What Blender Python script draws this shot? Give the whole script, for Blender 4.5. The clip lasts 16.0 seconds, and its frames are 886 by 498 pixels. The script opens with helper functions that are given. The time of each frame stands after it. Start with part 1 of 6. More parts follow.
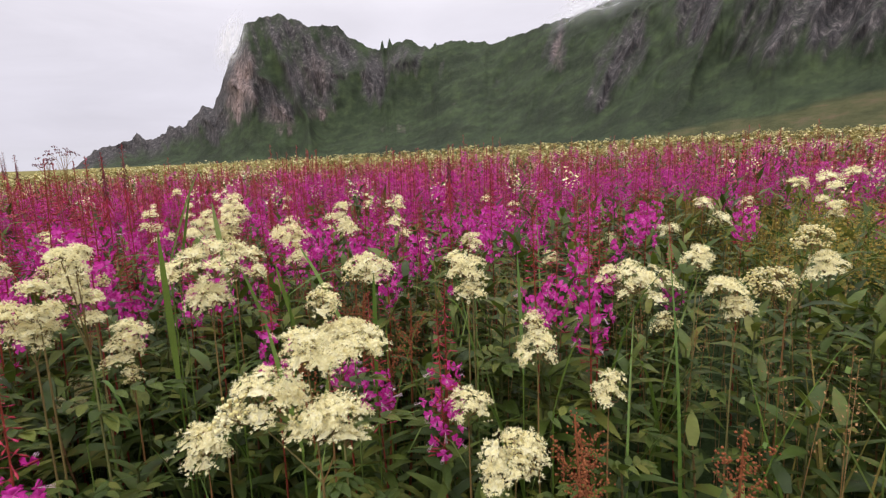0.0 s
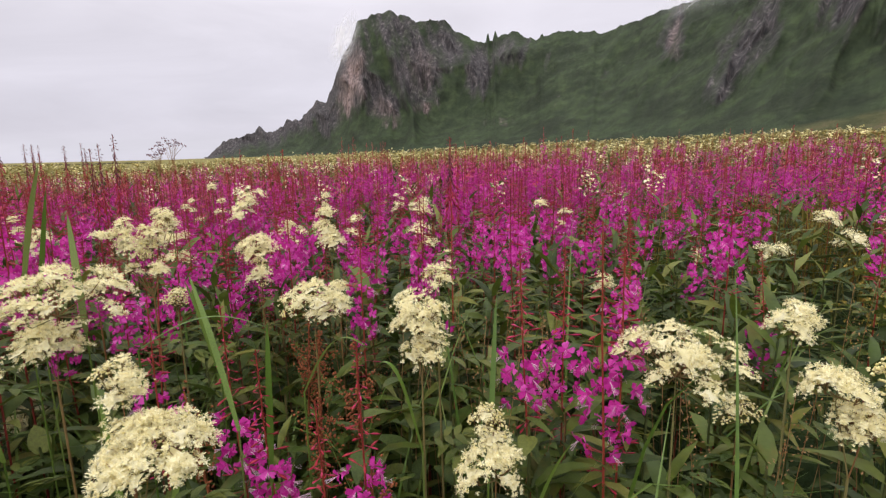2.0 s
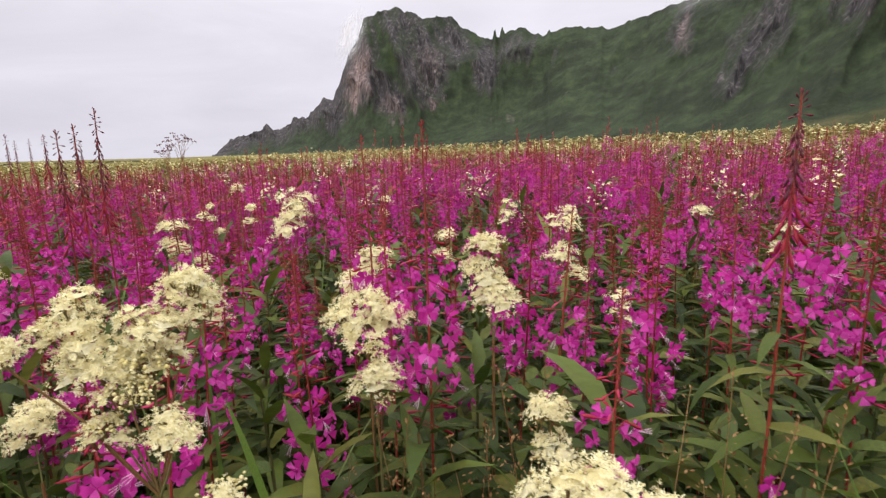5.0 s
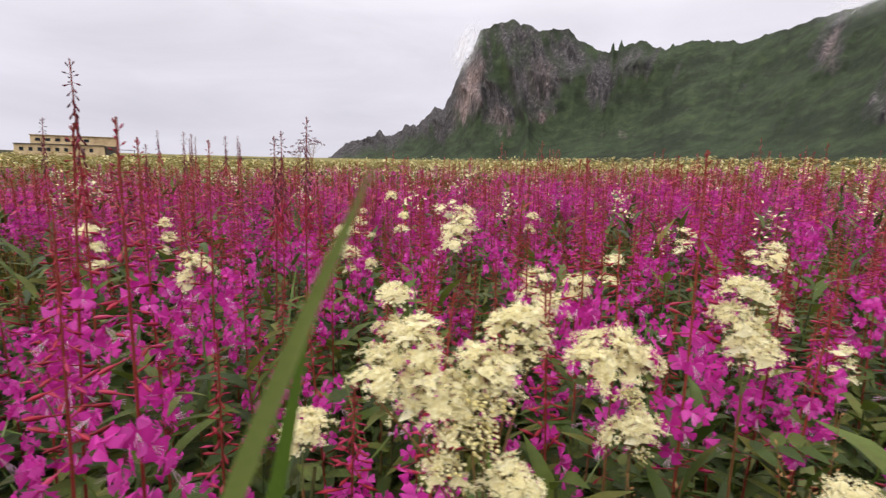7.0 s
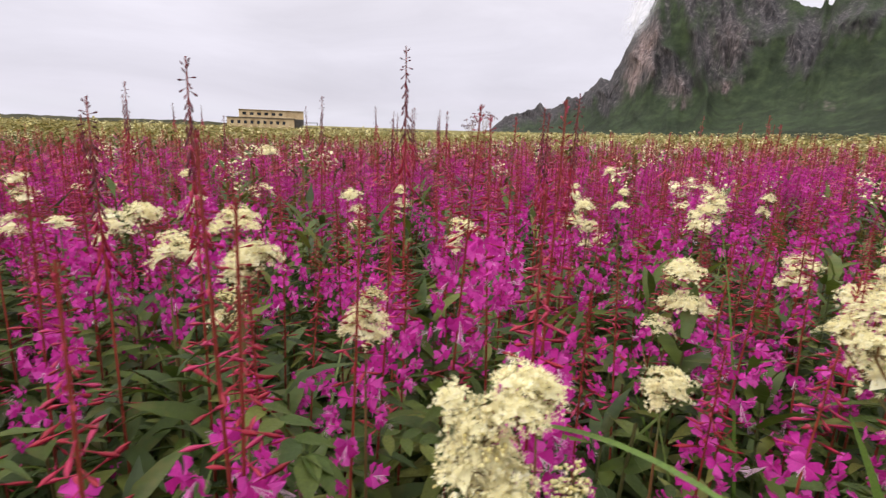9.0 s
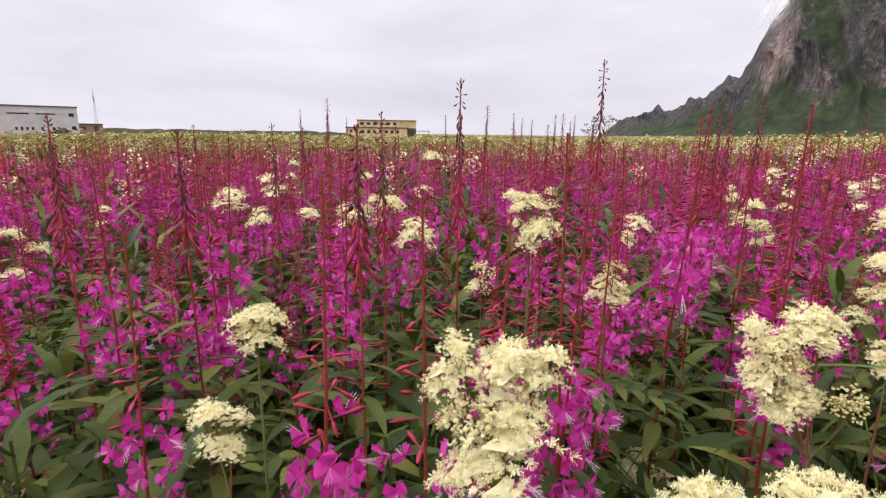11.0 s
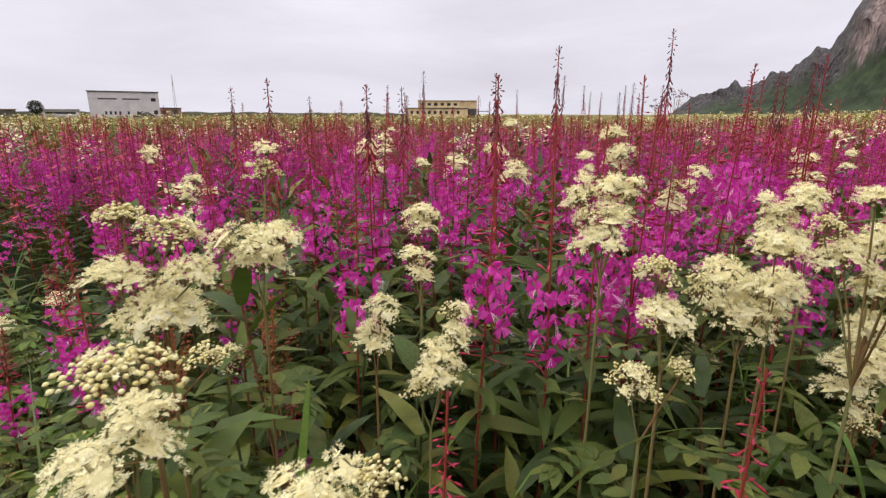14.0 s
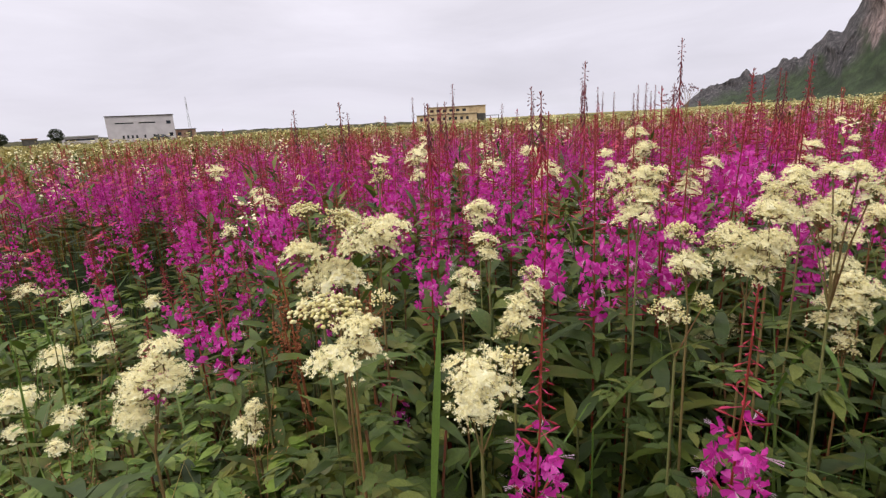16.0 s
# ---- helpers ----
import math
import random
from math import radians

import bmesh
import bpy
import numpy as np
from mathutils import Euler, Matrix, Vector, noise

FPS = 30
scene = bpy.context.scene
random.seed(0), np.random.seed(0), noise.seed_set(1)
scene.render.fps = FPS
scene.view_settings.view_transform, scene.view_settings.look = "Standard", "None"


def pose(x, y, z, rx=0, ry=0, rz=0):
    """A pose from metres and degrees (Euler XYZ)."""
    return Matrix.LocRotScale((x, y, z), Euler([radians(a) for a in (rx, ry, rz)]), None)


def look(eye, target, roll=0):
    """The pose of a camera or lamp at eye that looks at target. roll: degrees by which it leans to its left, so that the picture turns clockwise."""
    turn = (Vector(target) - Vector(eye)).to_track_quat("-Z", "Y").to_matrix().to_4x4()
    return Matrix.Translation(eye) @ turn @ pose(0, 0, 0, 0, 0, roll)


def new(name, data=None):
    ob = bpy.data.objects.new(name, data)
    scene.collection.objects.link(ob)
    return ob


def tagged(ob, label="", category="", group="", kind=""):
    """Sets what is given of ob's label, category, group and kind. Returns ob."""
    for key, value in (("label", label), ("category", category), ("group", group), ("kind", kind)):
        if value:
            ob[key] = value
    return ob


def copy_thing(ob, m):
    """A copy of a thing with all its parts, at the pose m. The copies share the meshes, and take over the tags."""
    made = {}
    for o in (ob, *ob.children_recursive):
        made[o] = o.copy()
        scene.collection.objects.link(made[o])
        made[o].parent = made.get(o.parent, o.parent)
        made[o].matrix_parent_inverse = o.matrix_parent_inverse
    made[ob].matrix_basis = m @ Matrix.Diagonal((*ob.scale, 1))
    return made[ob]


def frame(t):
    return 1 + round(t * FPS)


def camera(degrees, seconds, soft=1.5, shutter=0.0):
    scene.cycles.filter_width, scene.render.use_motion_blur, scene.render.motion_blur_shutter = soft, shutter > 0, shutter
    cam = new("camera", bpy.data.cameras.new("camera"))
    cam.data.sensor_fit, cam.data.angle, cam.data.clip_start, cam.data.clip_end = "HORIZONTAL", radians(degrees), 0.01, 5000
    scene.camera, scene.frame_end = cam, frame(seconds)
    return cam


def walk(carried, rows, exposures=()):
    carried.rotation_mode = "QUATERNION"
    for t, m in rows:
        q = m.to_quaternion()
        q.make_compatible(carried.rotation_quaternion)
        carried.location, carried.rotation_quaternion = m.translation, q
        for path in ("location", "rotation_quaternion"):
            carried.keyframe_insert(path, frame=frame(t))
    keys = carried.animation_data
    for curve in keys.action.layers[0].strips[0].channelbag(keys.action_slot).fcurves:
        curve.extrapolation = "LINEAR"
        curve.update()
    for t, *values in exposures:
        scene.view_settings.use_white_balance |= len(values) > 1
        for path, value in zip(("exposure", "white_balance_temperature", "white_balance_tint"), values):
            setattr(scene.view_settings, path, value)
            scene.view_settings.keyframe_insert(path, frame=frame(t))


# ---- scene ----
cam = camera(80.9, 16.0, soft=1.3, shutter=0.25)
PATH = [
    (0, (-0.14, 0.362, 1.363), (-0.233, 2.329, 1.015), -1.9),
    (0.5, (-0.092, 0.475, 1.358), (-0.247, 2.439, 1.016), -1.5),
    (1, (-0.008, 0.604, 1.381), (-0.245, 2.565, 1.067), 0.7),
    (1.5, (0.06, 0.75, 1.375), (-0.266, 2.696, 1.048), -0.0),
    (2, (0.121, 0.847, 1.365), (-0.339, 2.759, 1.003), -1.3),
    (2.5, (0.111, 0.915, 1.374), (-0.352, 2.819, 0.975), -1.2),
    (3, (0.021, 1.102, 1.355), (-0.356, 3.028, 0.97), -2.6),
    (5.5, (-0.53, 1.525, 1.343), (-1.068, 3.417, 0.98), -0.5),
    (6, (-0.545, 1.495, 1.363), (-1.143, 3.376, 1.034), 0.8),
    (6.5, (-0.611, 1.502, 1.375), (-1.289, 3.357, 1.058), 1.5),
    (7, (-0.706, 1.485, 1.364), (-1.542, 3.271, 1.031), 1.5),
    (7.5, (-0.779, 1.451, 1.367), (-1.767, 3.157, 1.031), 1.0),
    (8, (-0.812, 1.4, 1.371), (-1.905, 3.032, 0.993), 1.9),
    (8.5, (-0.855, 1.344, 1.371), (-2.046, 2.898, 0.961), 2.6),
    (9, (-0.908, 1.268, 1.36), (-2.209, 2.72, 0.914), 2.0),
    (9.5, (-0.948, 1.175, 1.345), (-2.356, 2.516, 0.88), 2.8),
    (10, (-0.955, 1.103, 1.355), (-2.452, 2.352, 0.911), 2.7),
    (12.5, (-0.785, 0.862, 1.326), (-2.392, 1.96, 0.867), -0.6),
    (13, (-0.73, 0.834, 1.312), (-2.316, 1.947, 0.817), -1.3),
    (13.5, (-0.696, 0.748, 1.294), (-2.329, 1.786, 0.788), -0.8),
    (14, (-0.675, 0.675, 1.287), (-2.357, 1.633, 0.784), 0.2),
    (14.5, (-0.654, 0.62, 1.269), (-2.332, 1.567, 0.732), -0.9),
    (15, (-0.613, 0.555, 1.266), (-2.326, 1.459, 0.769), 0.4),
    (15.5, (-0.577, 0.51, 1.285), (-2.3, 1.404, 0.801), -1.6),
    (16, (-0.52, 0.462, 1.305), (-2.235, 1.371, 0.825), -3.0),
]
EXPOSURES = ((0.0, -0.01), (3.0, -0.05), (5.5, 0.03), (6.5, 0.02), (7.5, -0.02), (8.0, 0.0), (9.0, 0.06), (10.0, 0.14), (12.5, 0.06), (16.0, 0.05))
walk(cam, [(t, look(eye, target, roll)) for t, eye, target, roll in PATH], EXPOSURES)
# ---- light ----

world = bpy.data.worlds.new("overcast_sky")
scene.world = world
world.use_nodes = True
wt = world.node_tree
wt.nodes.clear()


def wnode(kind, **values):
    n = wt.nodes.new(kind)
    for key, value in values.items():
        n.inputs[key].default_value = value
    return n


sky = wnode("ShaderNodeTexSky")
sky.sky_type = "NISHITA"
sky.sun_disc = False
sky.sun_elevation = radians(38)
sky.sun_rotation = radians(200)
w_co = wnode("ShaderNodeTexCoord")
w_map = wnode("ShaderNodeMapping", Scale=(1.0, 1.0, 4.5))
w_noise = wnode("ShaderNodeTexNoise", Scale=2.2, Detail=6.0, Roughness=0.55, Distortion=0.4)
w_sep = wnode("ShaderNodeSeparateXYZ")
w_ramp = wnode("ShaderNodeValToRGB")
cr = w_ramp.color_ramp
cr.elements[0].position, cr.elements[0].color = 0.0, (0.79, 0.765, 0.87, 1)
cr.elements[1].position, cr.elements[1].color = 1.0, (2.5, 2.45, 2.45, 1)
for at, col in ((0.02, (0.78, 0.76, 0.855, 1)), (0.05, (0.765, 0.735, 0.835, 1)), (0.25, (0.89, 0.85, 0.935, 1)), (0.5, (1.55, 1.51, 1.54, 1))):
    e = cr.elements.new(at)
    e.color = col
w_cl = wnode("ShaderNodeMapRange", **{"From Min": 0.3, "From Max": 0.7, "To Min": 0.89, "To Max": 1.09})
w_mul = wt.nodes.new("ShaderNodeVectorMath")
w_mul.operation = "SCALE"
w_skys = wt.nodes.new("ShaderNodeVectorMath")
w_skys.operation = "SCALE"
w_skys.inputs["Scale"].default_value = 0.10
w_mix = wt.nodes.new("ShaderNodeMix")
w_mix.data_type = "RGBA"
w_mix.inputs["Factor"].default_value = 0.94
w_bg = wnode("ShaderNodeBackground", Strength=1.0)
w_out = wnode("ShaderNodeOutputWorld")
wl = wt.links
wl.new(w_co.outputs["Generated"], w_map.inputs["Vector"])
wl.new(w_map.outputs["Vector"], w_noise.inputs["Vector"])
wl.new(w_co.outputs["Generated"], w_sep.inputs["Vector"])
wl.new(w_sep.outputs["Z"], w_ramp.inputs["Fac"])
wl.new(w_noise.outputs["Fac"], w_cl.inputs["Value"])
wl.new(w_ramp.outputs["Color"], w_mul.inputs[0])
wl.new(w_cl.outputs["Result"], w_mul.inputs["Scale"])
wl.new(sky.outputs["Color"], w_skys.inputs[0])
wl.new(w_skys.outputs["Vector"], w_mix.inputs["A"])
wl.new(w_mul.outputs["Vector"], w_mix.inputs["B"])
wl.new(w_mix.outputs["Result"], w_bg.inputs["Color"])
wl.new(w_bg.outputs["Background"], w_out.inputs["Surface"])

sun_data = bpy.data.lights.new("sun", "SUN")
sun_data.energy = 1.2
sun_data.angle = radians(25)
sun_data.color = (1.0, 0.97, 0.93)
sun = new("sun", sun_data)
sun.matrix_world = look((0, 0, 50), (0 + 50 * math.sin(radians(20)), 50 * math.cos(radians(20)), 50 - 40))


# ---- materials ----
class Mat:
    """A small helper round one node material."""

    def __init__(self, name, rough=0.6, spec=0.4):
        self.m = bpy.data.materials.new(name)
        self.m.use_nodes = True
        self.t = self.m.node_tree
        self.b = self.t.nodes["Principled BSDF"]
        self.out = self.t.nodes["Material Output"]
        self.b.inputs["Roughness"].default_value = rough
        self.b.inputs["Specular IOR Level"].default_value = spec

    def node(self, kind, **values):
        n = self.t.nodes.new(kind)
        for key, value in values.items():
            n.inputs[key].default_value = value
        return n

    def link(self, a, b):
        self.t.links.new(a, b)

    def noise(self, scale, detail=4.0, rough=0.55, vec=None):
        n = self.node("ShaderNodeTexNoise", Scale=scale, Detail=detail, Roughness=rough)
        if vec is not None:
            self.link(vec, n.inputs["Vector"])
        return n.outputs["Fac"]

    def pos(self, scale=None):
        g = self.node("ShaderNodeNewGeometry").outputs["Position"]
        if scale is None:
            return g
        m = self.node("ShaderNodeMapping", Scale=scale)
        self.link(g, m.inputs["Vector"])
        return m.outputs["Vector"]

    def ramp(self, fac, stops):
        r = self.node("ShaderNodeValToRGB")
        c = r.color_ramp
        c.elements[0].position, c.elements[0].color = stops[0][0], (*stops[0][1], 1)
        c.elements[1].position, c.elements[1].color = stops[-1][0], (*stops[-1][1], 1)
        for at, col in stops[1:-1]:
            c.elements.new(at).color = (*col, 1)
        self.link(fac, r.inputs["Fac"])
        return r.outputs["Color"]

    def mix(self, fac, a, b, mode="MIX"):
        n = self.node("ShaderNodeMix")
        n.data_type, n.blend_type = "RGBA", mode
        for value, key in ((fac, "Factor"), (a, "A"), (b, "B")):
            if isinstance(value, (int, float)):
                n.inputs[key].default_value = value
            elif isinstance(value, tuple):
                n.inputs[key].default_value = (*value, 1)
            else:
                self.link(value, n.inputs[key])
        return n.outputs["Result"]

    def math(self, op, a, b=0.0, clamp=False):
        n = self.node("ShaderNodeMath")
        n.operation, n.use_clamp = op, clamp
        for i, value in enumerate((a, b)):
            if isinstance(value, (int, float)):
                n.inputs[i].default_value = value
            else:
                self.link(value, n.inputs[i])
        return n.outputs[0]

    def span(self, v, a, b, c=0.0, d=1.0):
        n = self.node("ShaderNodeMapRange", **{"From Min": a, "From Max": b, "To Min": c, "To Max": d})
        self.link(v, n.inputs["Value"])
        return n.outputs["Result"]

    def color(self, c):
        if isinstance(c, tuple):
            self.b.inputs["Base Color"].default_value = (*c, 1)
        else:
            self.link(c, self.b.inputs["Base Color"])
        return self

    def bump(self, height, strength, distance):
        n = self.node("ShaderNodeBump", Strength=strength, Distance=distance)
        self.link(height, n.inputs["Height"])
        self.link(n.outputs["Normal"], self.b.inputs["Normal"])
        return self

    def thin(self, amount, c):
        """Lets light through a thin leaf or petal."""
        tr = self.node("ShaderNodeBsdfTranslucent")
        if isinstance(c, tuple):
            tr.inputs["Color"].default_value = (*c, 1)
        else:
            self.link(c, tr.inputs["Color"])
        mx = self.node("ShaderNodeMixShader", Fac=amount)
        self.link(self.b.outputs["BSDF"], mx.inputs[1])
        self.link(tr.outputs["BSDF"], mx.inputs[2])
        self.link(mx.outputs["Shader"], self.out.inputs["Surface"])
        return self

    def vary(self):
        """A number that differs from object to object and from loose piece to loose piece."""
        a = self.node("ShaderNodeObjectInfo").outputs["Random"]
        b = self.node("ShaderNodeNewGeometry").outputs["Random Per Island"]
        return self.math("FRACT", self.math("ADD", a, b))


def plant_mat(name, stops, thin=0.0, rough=0.55, spec=0.3, grain=60.0, low=0.78, high=1.15):
    k = Mat(name, rough, spec)
    base = k.ramp(k.vary(), stops)
    g = k.span(k.noise(grain, 3.0), 0.3, 0.7, low, high)
    gain = k.node("ShaderNodeVectorMath")
    gain.operation = "SCALE"
    k.link(base, gain.inputs[0])
    k.link(g, gain.inputs["Scale"])
    k.color(gain.outputs["Vector"])
    if thin:
        k.thin(thin, gain.outputs["Vector"])
    return k.m


def leaf_mat(name, stops, dry, thin):
    """A leaf: its own green, mottled, browning in patches, with a fine veined relief and a dull shine."""
    k = Mat(name, 0.5, 0.35)
    base = k.ramp(k.vary(), stops)
    mottle = k.span(k.noise(38.0, 5.0, 0.65), 0.28, 0.72, 0.62, 1.32)
    gain = k.node("ShaderNodeVectorMath")
    gain.operation = "SCALE"
    k.link(base, gain.inputs[0])
    k.link(mottle, gain.inputs["Scale"])
    worn = k.mix(k.span(k.noise(9.0, 4.0, 0.7, k.pos()), 0.54, 0.72, 0.0, 0.7), gain.outputs["Vector"], dry)
    k.color(worn)
    k.bump(k.noise(150.0, 3.0, 0.6), 0.35, 0.004)
    k.thin(thin, worn)
    return k.m


M_PETAL = plant_mat("magenta_petal", [(0.0, (0.50, 0.024, 0.26)), (0.5, (0.66, 0.044, 0.39)), (1.0, (0.79, 0.12, 0.54))], 0.36, 0.6, 0.15, 170, 0.74, 1.16)
M_STAMEN = plant_mat("pale_stamen", [(0.0, (0.62, 0.34, 0.52)), (1.0, (0.80, 0.60, 0.70))], 0.2)
M_BUD = plant_mat("red_bud", [(0.0, (0.25, 0.013, 0.026)), (0.5, (0.39, 0.022, 0.046)), (1.0, (0.48, 0.038, 0.13))], 0.15, 0.5, 0.3, 200)
M_STEM = plant_mat("red_stem", [(0.0, (0.19, 0.025, 0.02)), (1.0, (0.28, 0.05, 0.03))], 0.0, 0.5, 0.3, 90)
# seed heads, and wilted spike tips with their silhouette against the sky coloured in
M_DARKBUD = plant_mat("dark_bud", [(0.0, (0.09, 0.02, 0.03)), (1.0, (0.17, 0.025, 0.045))], 0.0, 0.5, 0.3, 200)
M_LEAF = leaf_mat("willowherb_leaf", [(0.0, (0.027, 0.046, 0.008)), (0.4, (0.052, 0.083, 0.012)), (0.8, (0.100, 0.134, 0.020)), (1.0, (0.18, 0.18, 0.036))], (0.13, 0.10, 0.020), 0.30)
M_LEAF2 = leaf_mat("meadowsweet_leaf", [(0.0, (0.038, 0.064, 0.010)), (0.6, (0.068, 0.102, 0.015)), (1.0, (0.14, 0.155, 0.026))], (0.13, 0.11, 0.02), 0.24)
M_HERB = leaf_mat("fresh_herb_leaf", [(0.0, (0.06, 0.11, 0.014)), (0.6, (0.115, 0.175, 0.024)), (1.0, (0.19, 0.24, 0.042))], (0.20, 0.17, 0.03), 0.25)
M_TREE = plant_mat("dark_tree_leaf", [(0.0, (0.018, 0.026, 0.012)), (1.0, (0.045, 0.058, 0.026))], 0.1, 0.6, 0.2, 3.0)
M_GREENSTEM = plant_mat("green_stem", [(0.0, (0.05, 0.07, 0.02)), (0.7, (0.09, 0.09, 0.03)), (1.0, (0.17, 0.05, 0.03))], 0.0, 0.55, 0.3, 90)
M_GRASS = plant_mat("grass_blade", [(0.0, (0.075, 0.14, 0.02)), (0.6, (0.125, 0.20, 0.03)), (1.0, (0.18, 0.23, 0.065))], 0.3, 0.4, 0.4, 60)
M_DRY = plant_mat("dry_grass", [(0.0, (0.22, 0.10, 0.04)), (1.0, (0.38, 0.22, 0.10))], 0.1, 0.7, 0.2, 80)
M_CREAM = plant_mat("cream_floret", [(0.0, (0.82, 0.73, 0.40)), (0.5, (0.89, 0.83, 0.53)), (1.0, (0.93, 0.89, 0.68))], 0.3, 0.7, 0.15, 200)
M_CREAMBUD = plant_mat("cream_bud", [(0.0, (0.66, 0.56, 0.22)), (1.0, (0.86, 0.78, 0.46))], 0.15, 0.6, 0.25, 200)
M_SWSTEM = plant_mat("meadowsweet_stem", [(0.0, (0.20, 0.09, 0.035)), (0.6, (0.18, 0.13, 0.05)), (1.0, (0.16, 0.17, 0.06))], 0.0, 0.55, 0.3, 90)
M_GOLD = plant_mat("golden_haze", [(0.0, (0.26, 0.19, 0.035)), (1.0, (0.48, 0.34, 0.075))], 0.25, 0.6, 0.2, 80)
M_RUST = plant_mat("rusty_seed", [(0.0, (0.17, 0.050, 0.022)), (1.0, (0.32, 0.11, 0.045))], 0.1, 0.7, 0.2, 150)
M_YELLOW = plant_mat("yellow_green_leaf", [(0.0, (0.13, 0.10, 0.022)), (0.6, (0.26, 0.185, 0.036)), (1.0, (0.40, 0.28, 0.07))], 0.25, 0.6, 0.25, 60)

M_OLIVE = plant_mat("olive_grass", [(0.0, (0.085, 0.078, 0.017)), (0.5, (0.17, 0.14, 0.030)), (1.0, (0.30, 0.23, 0.065))], 0.25, 0.6, 0.25, 60)


# ---- mesh helpers ----
class Geo:
    """Triangles and quads gathered from stamped shapes."""

    def __init__(self):
        self.v, self.f, self.n, self.mat = [], [], 0, []

    def add(self, verts, faces, slot=0):
        verts = np.asarray(verts, float).reshape(-1, 3)
        faces = np.asarray(faces, int)
        self.v.append(verts)
        self.f.append(faces + self.n)
        self.mat.append(np.full(len(faces), slot))
        self.n += len(verts)

    def stamp(self, shape, rot, loc, slot=0):
        """Copies of one shape, by arrays of 3 x 3 turns (with their size) and places."""
        tv, tf = shape
        rot, loc = np.asarray(rot).reshape(-1, 3, 3), np.asarray(loc).reshape(-1, 3)
        if len(loc) == 0:
            return
        verts = np.einsum("nij,kj->nki", rot, tv) + loc[:, None]
        faces = tf[None] + (np.arange(len(loc)) * len(tv))[:, None, None]
        self.add(verts, faces.reshape(-1, tf.shape[1]), slot)

    def mesh(self, name, *mats, smooth=False):
        me = bpy.data.meshes.new(name)
        v = np.concatenate(self.v)
        me.vertices.add(len(v))
        me.vertices.foreach_set("co", v.ravel())
        sizes = np.concatenate([np.full(len(f), f.shape[1]) for f in self.f])
        loops = np.concatenate([f.ravel() for f in self.f])
        starts = np.concatenate(([0], np.cumsum(sizes)[:-1]))
        me.loops.add(len(loops))
        me.loops.foreach_set("vertex_index", loops)
        me.polygons.add(len(sizes))
        me.polygons.foreach_set("loop_start", starts)
        me.polygons.foreach_set("material_index", np.concatenate(self.mat))
        if smooth:
            me.polygons.foreach_set("use_smooth", np.ones(len(sizes), bool))
        me.update(calc_edges=True)
        for m in mats:
            me.materials.append(m.m if isinstance(m, Mat) else m)
        return me


def turn(az, el, roll=0.0, size=1.0):
    """Turns that carry +x to the way (az, el), and size."""
    az, el, roll = np.broadcast_arrays(np.asarray(az, float), el, roll)
    ca, sa, ce, se, cr_, sr = np.cos(az), np.sin(az), np.cos(el), np.sin(el), np.cos(roll), np.sin(roll)
    x = np.stack([ca * ce, sa * ce, se], -1)
    y0 = np.stack([-sa, ca, 0 * ca], -1)
    z0 = np.stack([-ca * se, -sa * se, ce], -1)
    y = y0 * cr_[..., None] + z0 * sr[..., None]
    z = z0 * cr_[..., None] - y0 * sr[..., None]
    m = np.stack([x, y, z], -1)
    return m * np.broadcast_to(np.asarray(size, float), az.shape)[..., None, None]


def tube(points, radii, sides=5):
    """A tapering tube along points."""
    points = np.asarray(points, float)
    radii = np.broadcast_to(radii, len(points))
    way = np.gradient(points, axis=0)
    way /= np.linalg.norm(way, axis=1)[:, None] + 1e-9
    ref = np.array([0.31, 0.17, 0.93]) if abs(way[0][2]) < 0.8 else np.array([1.0, 0.1, 0.05])
    a = np.cross(way, ref)
    a /= np.linalg.norm(a, axis=1)[:, None]
    b = np.cross(way, a)
    ang = np.arange(sides) * 2 * np.pi / sides
    ring = points[:, None] + radii[:, None, None] * (a[:, None] * np.cos(ang)[None, :, None] + b[:, None] * np.sin(ang)[None, :, None])
    faces = [(i * sides + j, i * sides + (j + 1) % sides, (i + 1) * sides + (j + 1) % sides, (i + 1) * sides + j)
             for i in range(len(points) - 1) for j in range(sides)]
    return ring.reshape(-1, 3), np.array(faces)


def blade(length, width, droop, fold=0.25, steps=5, curve=1.0):
    """A pointed leaf along +x with a folded midrib, bending down by droop."""
    v, f = [], []
    for i in range(steps + 1):
        s = i / steps
        w = width * 0.5 * (math.sin(math.pi * min(1, (s * 0.93 + 0.07)) ** 0.75) ** 0.8 if s < 1 else 0.02)
        x, z = length * s * (1 - 0.18 * droop * s), -length * droop * s ** (1 + curve) * 0.55
        v += [(x, -w, z + w * fold), (x, 0, z), (x, w, z + w * fold)]
    for i in range(steps):
        a = 3 * i
        f += [(a, a + 3, a + 4, a + 1), (a + 1, a + 4, a + 5, a + 2)]
    return np.array(v), np.array(f)


